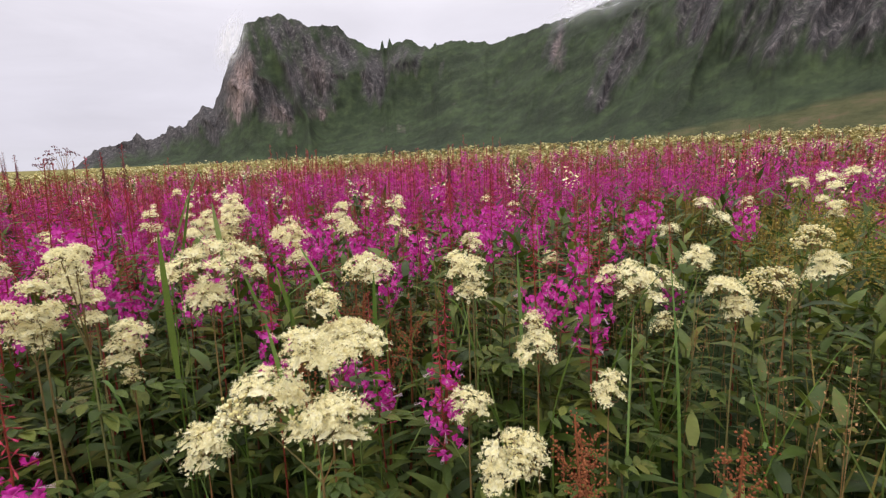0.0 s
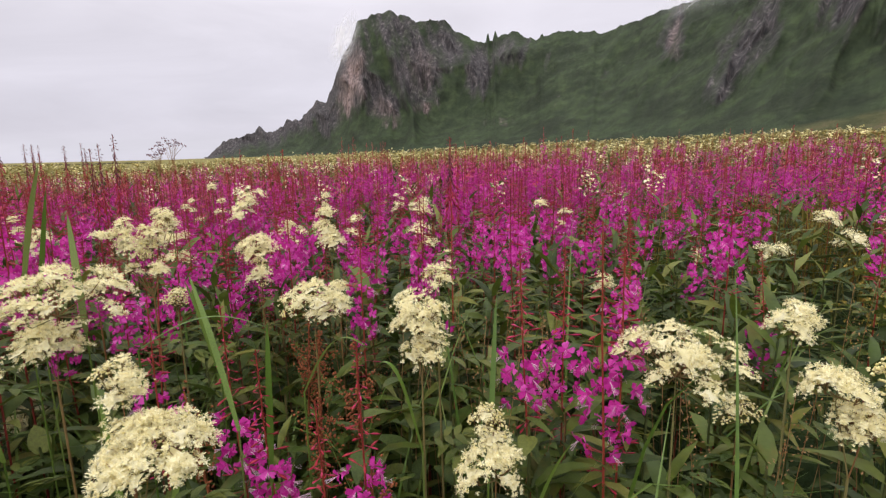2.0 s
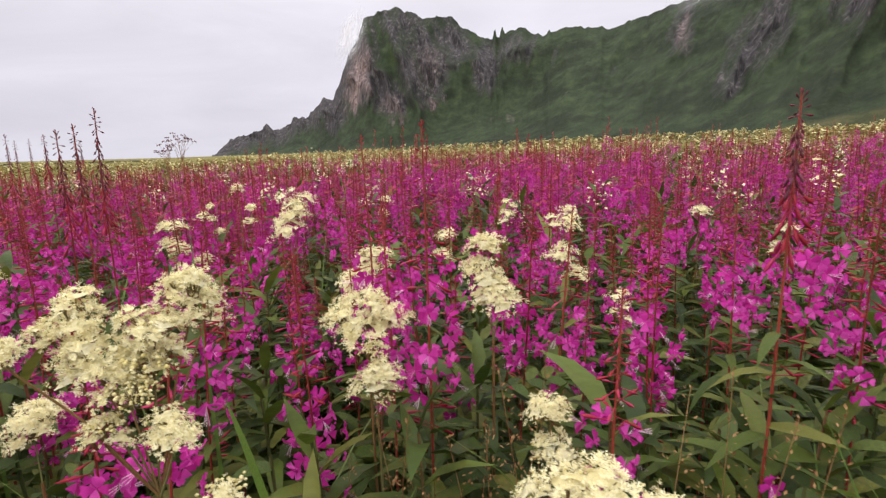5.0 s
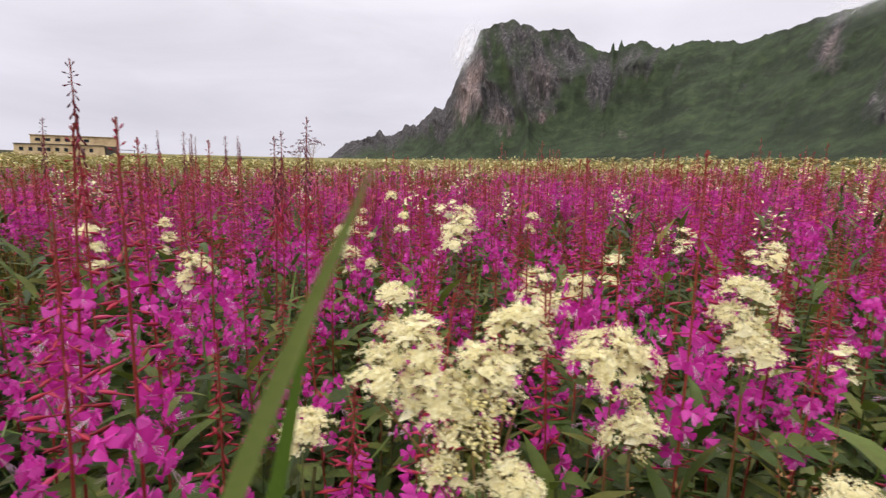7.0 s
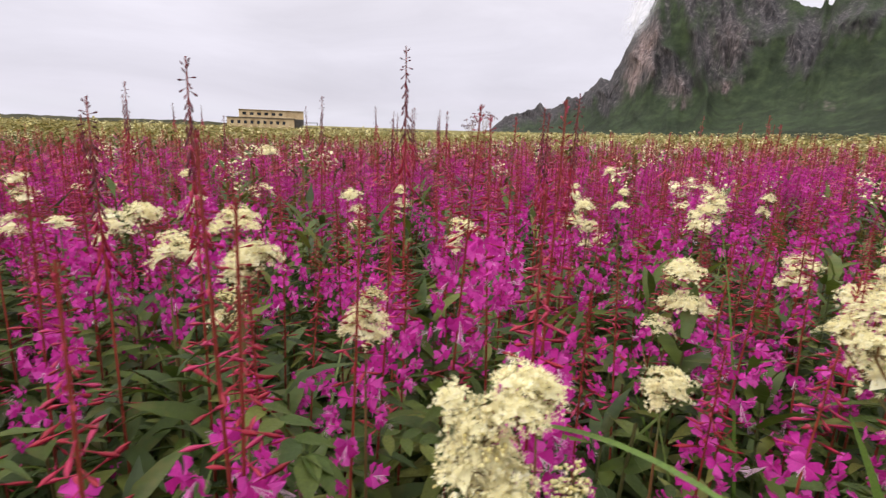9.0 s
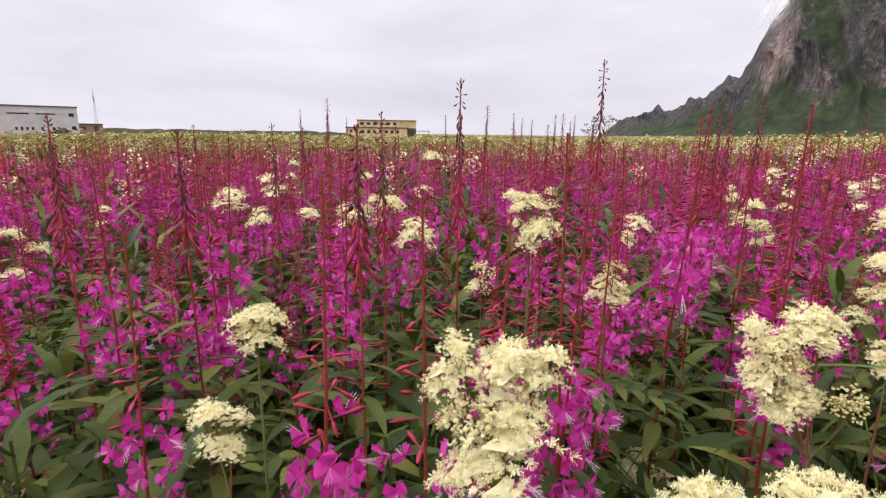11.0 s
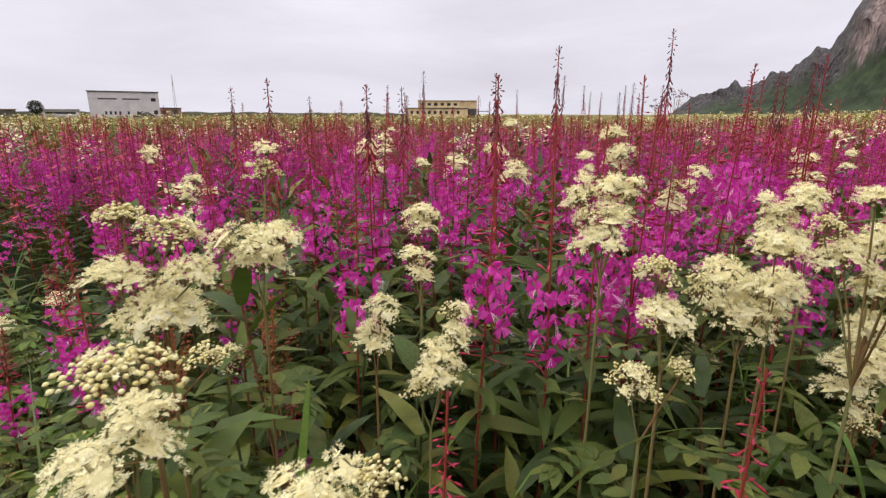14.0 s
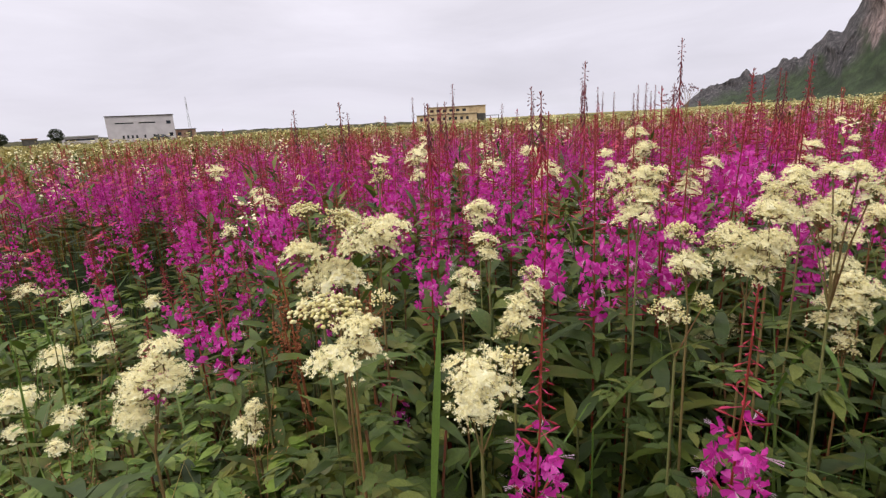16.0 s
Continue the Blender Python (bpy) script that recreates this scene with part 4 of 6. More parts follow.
    lab = LABEL_MS if open_share > 0.5 else "meadowsweet in yellowish round bud with few open cream flowers"
    return tagged(thing, lab, "wildflower", "meadowsweet in the meadow")


r_sweet = np.random.default_rng(51)


def sweet(*lumps):
    gap = float(path_gap(np.array(lumps[0][0]), np.array(lumps[0][1])))
    return meadowsweet(r_sweet, lumps, gap < 1.15)


# beside the path, stretch by stretch, plant by plant
sweet((-0.375, 1.346, 0.994, 0.153, 0.082, 0), (-0.416, 1.342, 0.988, 0.072, 0.061, 0), (-0.392, 1.346, 1, 0.15, 0.072, 0))
sweet((-0.373, 1.058, 1.083, 0.091, 0.066, 0), (-0.432, 1.042, 1.015, 0.128, 0.098, 0), (-0.337, 1.038, 0.985, 0.125, 0.10, 0))
sweet((-0.43, 1.356, 1.074, 0.082, 0.077, 0))
sweet((-0.738, 1.535, 1.119, 0.234, 0.111, 0), (-0.751, 1.522, 1.047, 0.135, 0.074, 0))
sweet((-1.498, 2.006, 0.563, 0.18, 0.15, 0))
sweet((-0.7, 1.345, 0.767, 0.113, 0.107, 0))
sweet((-0.146, 1.428, 0.807, 0.107, 0.09, 0))
sweet((-0.059, 1.261, 0.781, 0.144, 0.117, 0))
sweet((0.026, 1.545, 0.896, 0.11, 0.104, 0), (0.014, 1.555, 0.956, 0.073, 0.055, 1))
sweet((0.172, 1.477, 0.816, 0.092, 0.092, 0))
sweet((-0.453, 1.92, 1.011, 0.156, 0.107, 0))
sweet((-0.767, 1.851, 1.027, 0.067, 0.056, 1))
sweet((-0.127, 1.818, 1.107, 0.068, 0.056, 0))
sweet((-0.15, 1.747, 1.051, 0.135, 0.092, 0), (-0.137, 1.737, 0.988, 0.107, 0.057, 0))
sweet((-0.78, 2.218, 1.088, 0.138, 0.079, 0))
sweet((0.308, 1.746, 0.997, 0.209, 0.118, 0))
sweet((0.474, 1.954, 0.808, 0.09, 0.082, 1))
sweet((0.527, 1.872, 1.034, 0.108, 0.087, 0))
sweet((0.518, 1.683, 0.994, 0.105, 0.065, 0), (0.552, 1.676, 0.935, 0.118, 0.078, 0))
sweet((0.666, 1.734, 0.985, 0.148, 0.094, 1), (0.775, 1.762, 1.095, 0.108, 0.081, 1), (0.815, 1.753, 1.028, 0.121, 0.081, 0))
sweet((0.968, 3.269, 0.897, 0.149, 0.089, 0))
sweet((1.198, 3.348, 1.025, 0.127, 0.109, 0), (1.285, 3.339, 0.934, 0.163, 0.103, 0))
sweet((0.261, 2.886, 0.832, 0.095, 0.106, 0))
sweet((0.789, 3.697, 0.786, 0.09, 0.09, 0))
sweet((-1.539, 3.334, 1.129, 0.208, 0.238, 0))
sweet((-0.833, 1.921, 1.206, 0.065, 0.044, 0), (-0.822, 1.92, 1.186, 0.047, 0.037, 0), (-0.845, 1.883, 1.181, 0.069, 0.039, 0), (-0.906, 1.864, 1.192, 0.071, 0.051, 0), (-0.933, 1.853, 1.178, 0.044, 0.029, 0), (-0.907, 1.796, 1.187, 0.042, 0.023, 0), (-0.888, 1.862, 1.154, 0.083, 0.044, 0), (-0.846, 1.878, 1.154, 0.069, 0.039, 0), (-0.868, 1.84, 1.1, 0.052, 0.035, 0), (-0.813, 1.855, 1.095, 0.052, 0.042, 0), (-0.846, 1.851, 1.128, 0.061, 0.033, 1))
sweet((-1.361, 3.043, 1.149, 0.111, 0.083, 0), (-1.382, 3.026, 1.095, 0.138, 0.083, 0))
sweet((-0.748, 2.162, 1.052, 0.05, 0.033, 1), (-0.743, 2.155, 1.004, 0.089, 0.074, 0))
sweet((-0.907, 2.599, 1.09, 0.076, 0.063, 0), (-0.954, 2.577, 1.045, 0.101, 0.051, 0))
sweet((-0.623, 2.355, 1.172, 0.078, 0.037, 0), (-0.625, 2.346, 1.127, 0.091, 0.055, 0), (-0.597, 2.346, 1.086, 0.091, 0.055, 0))
sweet((-0.503, 3.049, 1.12, 0.12, 0.088, 0), (-0.514, 3.027, 1.018, 0.128, 0.08, 0), (-0.465, 3.03, 0.962, 0.128, 0.064, 0))
sweet((-0.503, 2.17, 0.981, 0.069, 0.044, 0), (-0.501, 2.162, 0.934, 0.076, 0.058, 0))
sweet((-0.705, 3.329, 1.103, 0.082, 0.117, 0))
sweet((-0.35, 2.891, 0.901, 0.086, 0.115, 1))
sweet((-1.861, 2.42, 1.074, 0.093, 0.072, 0), (-1.878, 2.405, 1.023, 0.072, 0.058, 0))
sweet((-1.44, 1.703, 1.085, 0.086, 0.063, 0), (-1.437, 1.714, 1.119, 0.045, 0.03, 1))
sweet((-1.476, 1.546, 1.238, 0.068, 0.034, 0), (-1.458, 1.553, 1.199, 0.068, 0.034, 0), (-1.466, 1.537, 1.18, 0.045, 0.03, 0))
sweet((-1.95, 1.651, 1.101, 0.094, 0.088, 0), (-2.009, 1.613, 1.172, 0.071, 0.047, 0))
sweet((-1.112, 1.594, 1.138, 0.077, 0.057, 0), (-1.148, 1.553, 1.14, 0.036, 0.036, 0), (-1.13, 1.558, 1.096, 0.062, 0.046, 0), (-1.111, 1.57, 1.067, 0.072, 0.046, 0), (-1.071, 1.618, 1.065, 0.041, 0.036, 1), (-1.105, 1.61, 1.14, 0.062, 0.042, 0), (-1.126, 1.568, 1.115, 0.066, 0.046, 0), (-1.11, 1.575, 1.073, 0.077, 0.046, 0))
sweet((-1.111, 3.039, 1.002, 0.126, 0.076, 0), (-1.116, 3.022, 0.952, 0.118, 0.067, 0))
sweet((-1.112, 1.954, 1.016, 0.08, 0.061, 0))
sweet((-1.234, 2.383, 1.079, 0.095, 0.048, 0), (-1.218, 2.378, 1.012, 0.125, 0.053, 0), (-1.252, 2.338, 0.961, 0.077, 0.053, 0))
sweet((-3.266, 2.555, 1.028, 0.16, 0.093, 0))
sweet((-1.669, 1.621, 1.06, 0.065, 0.07, 1))
sweet((-1.188, 1.184, 1.172, 0.047, 0.035, 0), (-1.156, 1.232, 1.174, 0.052, 0.032, 0), (-1.165, 1.206, 1.146, 0.099, 0.052, 0), (-1.161, 1.2, 1.118, 0.087, 0.035, 0), (-1.194, 1.191, 1.191, 0.022, 0.022, 0), (-1.169, 1.218, 1.186, 0.050, 0.028, 0), (-1.151, 1.241, 1.187, 0.032, 0.024, 0))
sweet((-1.686, 1.187, 1.068, 0.105, 0.052, 0), (-1.676, 1.189, 1.037, 0.084, 0.047, 0))
sweet((-1.504, 1.088, 1.017, 0.076, 0.059, 0), (-1.489, 1.098, 0.988, 0.05, 0.034, 0))
sweet((-1.389, 0.969, 0.981, 0.068, 0.047, 0), (-1.387, 0.955, 0.939, 0.075, 0.054, 0))
sweet((-1.22, 1.007, 1.023, 0.043, 0.033, 1), (-1.215, 0.984, 0.956, 0.086, 0.067, 0), (-1.218, 0.999, 0.993, 0.052, 0.045, 0), (-1.225, 0.952, 0.927, 0.045, 0.03, 1))
sweet((-1.036, 1.172, 1.05, 0.085, 0.052, 0), (-1.051, 1.172, 1.101, 0.057, 0.038, 1), (-1.019, 1.213, 1.087, 0.052, 0.033, 1))
sweet((-1.073, 1.338, 1.069, 0.078, 0.042, 0), (-1.034, 1.391, 1.056, 0.078, 0.048, 0), (-1.048, 1.356, 1.022, 0.138, 0.054, 0))
sweet((-0.942, 1.295, 1.159, 0.048, 0.031, 1), (-0.924, 1.309, 1.129, 0.074, 0.044, 0), (-0.91, 1.337, 1.145, 0.048, 0.044, 0), (-0.908, 1.351, 1.095, 0.069, 0.036, 0), (-0.835, 1.236, 1.18, 0.048, 0.031, 0), (-0.838, 1.21, 1.207, 0.052, 0.025, 0), (-0.903, 1.291, 1.198, 0.041, 0.02, 0), (-0.906, 1.348, 1.05, 0.06, 0.036, 0))
sweet((-1.008, 1.335, 1.121, 0.075, 0.045, 0), (-0.998, 1.327, 1.07, 0.09, 0.05, 0))
sweet((1.66, 3.04, 1.17, 0.17, 0.07, 0), (1.55, 3.10, 1.14, 0.12, 0.06, 0), (1.74, 2.98, 1.20, 0.12, 0.06, 0))
sweet((-0.959, 1.524, 0.957, 0.109, 0.07, 0), (-0.963, 1.504, 0.921, 0.103, 0.072, 0), (-0.945, 1.503, 0.86, 0.064, 0.056, 1))
sweet((-1.411, 0.807, 1.108, 0.142, 0.045, 0), (-1.413, 0.791, 1.078, 0.085, 0.034, 0), (-1.43, 0.818, 1.2, 0.045, 0.034, 1), (-1.433, 0.824, 1.227, 0.034, 0.023, 1))
sweet((-3.214, 0.7, 1.107, 0.114, 0.114, 0))
sweet((-2.693, 1.544, 1.165, 0.095, 0.106, 0), (-2.684, 1.511, 1.052, 0.095, 0.095, 0))
sweet((-1.279, 0.677, 1.084, 0.091, 0.027, 0), (-1.277, 0.672, 1.066, 0.113, 0.04, 0))
sweet((-1.253, 0.703, 1.119, 0.059, 0.029, 0), (-1.292, 0.634, 1.116, 0.083, 0.032, 0), (-1.275, 0.685, 1.156, 0.071, 0.035, 1), (-1.303, 0.646, 1.176, 0.065, 0.018, 1))
sweet((-1.195, 0.635, 1.054, 0.114, 0.031, 1), (-1.158, 0.704, 1.062, 0.036, 0.023, 1))
sweet((-1.101, 0.631, 1.024, 0.105, 0.044, 0), (-1.102, 0.646, 1.053, 0.057, 0.026, 0))
sweet((-2.454, 0.772, 1.043, 0.105, 0.096, 0), (-2.496, 0.65, 0.95, 0.07, 0.07, 0))
sweet((-1.006, 0.758, 1.009, 0.091, 0.037, 0), (-0.998, 0.757, 0.981, 0.091, 0.043, 0), (-0.998, 0.745, 0.957, 0.048, 0.032, 0), (-0.986, 0.796, 1.01, 0.032, 0.037, 1))
sweet((-1.019, 1.113, 0.987, 0.066, 0.05, 1), (-0.998, 1.159, 1.006, 0.037, 0.031, 1))
sweet((-1.273, 0.425, 1.014, 0.062, 0.056, 0), (-1.271, 0.41, 0.978, 0.118, 0.056, 0), (-1.272, 0.384, 0.936, 0.062, 0.037, 0))
sweet((-1.554, 0.537, 0.705, 0.076, 0.061, 0), (-1.556, 0.555, 0.745, 0.051, 0.041, 0))
sweet((-2.33, 1.335, 1.158, 0.111, 0.121, 0))
sweet((-3.05, 0.085, 0.646, 0.132, 0.088, 0), (-3.036, 0.029, 0.497, 0.265, 0.132, 0))
sweet((-2.773, 0.359, 0.664, 0.083, 0.062, 0))
sweet((-2.29, 1.646, 1.101, 0.129, 0.086, 0))
sweet((-2.037, 0.067, 0.686, 0.104, 0.076, 0))
sweet((-2.39, 0.219, 0.652, 0.081, 0.047, 0))
sweet((-2.617, 0.229, 0.649, 0.101, 0.072, 0))
sweet((-2.397, 0.091, 0.646, 0.122, 0.078, 0))
sweet((-4.147, -0.343, 0.658, 0.158, 0.126, 0))
sweet((-3.341, -0.144, 0.655, 0.15, 0.08, 0))
sweet((-1.824, 0.104, 0.706, 0.048, 0.031, 0))
sweet((-1.718, 0.19, 0.695, 0.051, 0.041, 0))
sweet((-1.89, 0.185, 0.676, 0.078, 0.047, 0))

r = np.random.default_rng(51)
sweet((-1.505, 0.751, 0.898, 0.082, 0.05, 1))

# a few steps off
xs, ys = scatter(900, r, 1.6, 6.5)
keep = (path_gap(xs, ys) > 1.5) & (r.uniform(0, 1, len(xs)) < (0.10 + 0.4 * (1 - magenta_share(xs, ys))) * np.interp(bearing(xs, ys), [-80, -75, -15, 0], [0.35, 1.0, 1.0, 0.3]) * (1 - 0.9 * low_growth(xs, ys)))
for x, y in sorted(zip(xs[keep], ys[keep]), key=lambda q: path_gap(q[0], q[1]))[:28]:
    wide, top = r.uniform(0.06, 0.12), r.normal(1.07, 0.06)
    meadowsweet(r, [(x + r.normal(0, 0.03) * (k > 0), y + r.normal(0, 0.03) * (k > 0), top - 0.06 * k, wide * r.uniform(0.7, 1.0), wide * 0.5, 0) for k in range(int(r.integers(1, 4)))], False)
    sweet_far = float(path_gap(np.array(x), np.array(y)))


def tuft(r, n, height=1.1, spread=0.11, fleck_size=(0.015, 0.036), m=10):
    """A rough plant for the far meadow: flecks of bloom over a few leaves."""
    g = Geo()
    fleck = (np.array([(-0.5, -0.3, 0), (0.5, -0.35, 0.1), (0.45, 0.35, 0), (-0.4, 0.4, 0.12)]), np.array([(0, 1, 2, 3)]))
    a, q = r.uniform(0, 6.28, n), np.sqrt(r.uniform(0, 1, n)) * spread
    loc = np.stack([np.cos(a) * q, np.sin(a) * q, height + r.normal(0, 0.045, n) - q * 0.4], -1)
    g.stamp(fleck, turn(r.uniform(0, 6.28, n), r.normal(0, 0.5, n), r.normal(0, 0.5, n), r.uniform(*fleck_size, n)), loc, 0)
    lv = (np.array([(0, 0, 0), (0.07, 0.016, 0.01), (0.15, 0, -0.02), (0.07, -0.016, 0.01)]), np.array([(0, 1, 2, 3)]))
    g.stamp(lv, turn(r.uniform(0, 6.28, m), r.uniform(0.1, 0.9, m)), np.stack([r.normal(0, 0.03, m), r.normal(0, 0.03, m), r.uniform(height * 0.6, height * 1.0, m)], -1), 1)
    return g


r = np.random.default_rng(52)
tufts = [tuft(np.random.default_rng(600 + k), 46, spread=0.07, fleck_size=(0.010, 0.022)) for k in range(6)]
xs, ys = scatter(850, r, 2.2, 12.0)
keep = (low_growth(xs, ys) < 0.3) & (path_gap(xs, ys) > np.where(bearing(xs, ys) < -80, 1.6, max(sweet_far, 2.4))) & (r.uniform(0, 1, len(xs)) < 0.10 + np.where(bearing(xs, ys) < -80, 0.2, 0.5) * (1 - magenta_share(xs, ys)))
xs, ys = xs[keep], ys[keep]
strew("meadowsweet_bed", tufts, [M_CREAM, M_LEAF2], xs, ys, np.clip(r.normal(0.98, 0.06, len(xs)), 0.8, 1.06), np.ones(len(xs)), r, "meadowsweet heads scattered through the willowherb", "wildflowers")
fine_tufts = [tuft(np.random.default_rng(615 + k), 15 + k % 5, spread=0.06, fleck_size=(0.011, 0.027), m=5) for k in range(5)]
tufts = [tuft(np.random.default_rng(620 + k), 5 + k % 4, spread=0.07, fleck_size=(0.035, 0.07), m=6) for k in range(6)]
xs, ys = scatter(11000, r, 8.0, 95.0, log=True)
keep = r.uniform(0, 1, len(xs)) < (1.0 - 0.9 * magenta_share(xs, ys)) * np.interp(bearing(xs, ys), [-110, -70, -45, -20, 0], [0.13, 0.15, 0.24, 0.38, 0.48])
xs, ys = xs[keep], ys[keep]
tall, off = np.clip(r.normal(0.96, 0.09, len(xs)), 0.75, 1.2), np.hypot(xs, ys)
for name, forms, w in (("near_meadowsweet_field", fine_tufts, off < 20), ("far_meadowsweet", tufts, off >= 20)):
    strew(name, forms, [M_CREAMBUD, M_YELLOW], xs[w], ys[w], tall[w], 1 + off[w] / 40, r, "pale cream meadowsweet field reaching towards the mountain", "wildflowers")


def grass_tuft(r):
    """A tuft of narrow leaning blades with a few seed heads."""
    g = Geo()
    n = 15
    a, out = r.uniform(0, 6.28, n), r.uniform(0.02, 0.16, n)
    foot = np.stack([r.normal(0, 0.05, n), r.normal(0, 0.05, n), np.full(n, 0.45)], -1)
    up = np.stack([np.cos(a) * out, np.sin(a) * out, r.uniform(0.38, 0.62, n)], -1)
    side = np.stack([-np.sin(a), np.cos(a), 0 * a], -1) * r.uniform(0.003, 0.006, n)[:, None]
    v = np.stack([foot - side, foot + side, foot + up], 1).reshape(-1, 3)
    for k in range(n):
        g.add(v[3 * k:3 * k + 3], np.array([(0, 1, 2)]), k % 2)
    m = 12
    grain = (np.array([(-0.5, -0.25, 0), (0.5, -0.2, 0.1), (0.5, 0.25, 0), (-0.4, 0.25, 0.1)]), np.array([(0, 1, 2, 3)]))
    pick = r.integers(0, n, m)
    g.stamp(grain, turn(r.uniform(0, 6.28, m), r.normal(0, 0.6, m), r.normal(0, 0.6, m), r.uniform(0.010, 0.022, m)), (foot + up)[pick] + r.normal(0, 0.02, (m, 3)), 1)
    return g


grass_tufts = [grass_tuft(np.random.default_rng(635 + k)) for k in range(5)]
far_grass = [tuft(np.random.default_rng(640 + k), 12, spread=0.16, height=0.95, fleck_size=(0.03, 0.07), m=5) for k in range(5)]
xs, ys = scatter(7600, r, 4.0, 80.0, -118, 62, log=True)
keep = r.uniform(0, 1, len(xs)) < (1.0 - magenta_share(xs, ys)) * np.interp(bearing(xs, ys), [-60, 5], [1.0, 0.7])
xs, ys = xs[keep], ys[keep]
tall, off = np.clip(r.normal(0.95, 0.10, len(xs)), 0.7, 1.2), np.hypot(xs, ys)
for name, forms, w in (("near_grass_field", grass_tufts, off < 18), ("far_grass", far_grass, off >= 18)):
    strew(name, forms, [M_OLIVE, M_YELLOW], xs[w], ys[w], tall[w], 1 + off[w] / 40, r, "olive green and yellowish grass of the open meadow", "grass")

# the same meadow goes on behind the path
xs, ys = scatter(1500, r, 0.6, 13.0, 58.0, 246.0)
keep = path_gap(xs, ys) > 0.45
xs, ys = xs[keep], ys[keep]
strew("meadow_behind", grass_tufts, [M_OLIVE, M_GRASS], xs, ys, np.clip(r.normal(0.8, 0.12, len(xs)), 0.5, 1.1), np.full(len(xs), 1.3), r, "olive green and yellowish grass of the open meadow", "grass")

# ---- undergrowth ----


def shoot(r, n, height, lean=False):
    line = stem_line(r, height, 0.05)
    g = Geo()
    g.add(*tube(line[[1, 3, 6]], 0.003, 3), 1)
    z = np.linspace(height * 0.3, height, n)
    grow = r.uniform(0.75, 1.2, n)
    al = np.arange(n) * 2.4 + r.normal(0, 0.3, n)
    el = np.interp(z, [0, height * 0.85, height], [0.2, 0.45, 1.1]) + r.normal(0, 0.15, n)
    if lean:
        g.stamp((np.array([(0, 0, 0), (0.05, 0.012, 0.0), (0.125, 0, -0.04), (0.05, -0.012, 0.0)]), np.array([(0, 1, 2, 3)])), turn(al, el, 0, grow * 1.2), along(line, z), 0)
    else:
        k = r.integers(0, 3, n)
        for q, d in enumerate((0.3, 0.7, 1.1)):
            g.stamp(blade(0.125, 0.031, d, 0.35, 3), turn(al[k == q], el[k == q], r.normal(0, 0.3, int((k == q).sum())), grow[k == q]), along(line, z[k == q]), 0)
    return g


r = np.random.default_rng(71)
forms = [shoot(np.random.default_rng(700 + k), 25, 0.9) for k in range(8)]
xs, ys = scatter(1050, r, 0.0, 3.1, -180, 180)
gap = path_gap(xs, ys)
keep = (gap < 2.2) & (gap > 0.17)
xs, ys, gap = xs[keep], ys[keep], gap[keep]
tall = np.clip(r.normal(0.93, 0.09, len(xs)), 0.6, 1.1) * np.interp(gap, [0.1, 0.3, 0.7], [0.72, 0.85, 1.0])
tall = tall * np.where((ys < 1.75) & (xs > -0.75), 0.8, 1.0) * np.where((ys < 0.62) & (xs < -1.1), 0.72, 1.0)
strew("undergrowth", forms, [M_LEAF, M_GREENSTEM], xs, ys, tall, np.ones(len(xs)), r, "dense dark green lance-shaped leaves of young willowherb shoots", "undergrowth")
forms = [shoot(np.random.default_rng(720 + k), 16, 0.9, True) for k in range(6)]
xs, ys = scatter(3000, r, 2.2, 12.0)
keep = (path_gap(xs, ys) > 2.0) & ((ys > 0.7) | (xs < -4.0) | (xs > -1.0))
xs, ys = xs[keep], ys[keep]
strew("far_undergrowth", forms, [M_LEAF, M_GREENSTEM], xs, ys, np.clip(r.normal(0.98, 0.08, len(xs)), 0.7, 1.15), np.full(len(xs), 1.25), r, "green leafy growth under the flowers", "undergrowth")


def arching_blade(r, length, width, stiff):
    """One grass blade rising and bowing over."""
    n = 8
    v, f = [], []
    el, p = 1.45, np.zeros(3)
    for i in range(n + 1):
        s = i / n
        w = width * 0.5 * (1 - s ** 2.2) + 0.0004
        v += [(p[0], -w, p[2]), (p[0], 0, p[2] - w * 0.35), (p[0], w, p[2])]
        p = p + np.array([math.cos(el), 0, math.sin(el)]) * length / n
        el -= stiff * (0.15 + s) * 0.45
    for i in range(n):
        a = 3 * i
        f += [(a, a + 3, a + 4, a + 1), (a + 1, a + 4, a + 5, a + 2)]
    g = Geo()
    g.add(v, f)
    return g


r = np.random.default_rng(81)
forms = [arching_blade(r, 1.0, r.uniform(0.006, 0.014), r.uniform(0.1, 1.1)) for k in range(12)]
xs, ys = scatter(1700, r, 0.0, 4.5, -180, 180)
west = scatter(420, r, 0.25, 1.6, -70, 40)
xs, ys = np.concatenate([xs, west[0]]), np.concatenate([ys, west[1]])
gap = path_gap(xs, ys)
clump = fbm(xs / 0.5 + 9, ys / 0.5 + 9, 91, 2) > -0.12
keep = clump & (gap > 0.22) & (r.uniform(0, 1, len(xs)) < np.where(xs > -0.25, 0.5, 0.62))
xs, ys, gap = xs[keep], ys[keep], gap[keep]
hh = np.clip(r.normal(1.02, 0.14, len(xs)), 0.6, 1.3) * np.interp(gap, [0.2, 0.6], [0.82, 1.0]) * (1 - 0.3 * low_growth(xs, ys))
strew("meadow_grass", forms, [M_GRASS], xs, ys, hh, np.ones(len(xs)), r, "long arching green grass blades among the flowers", "grass")


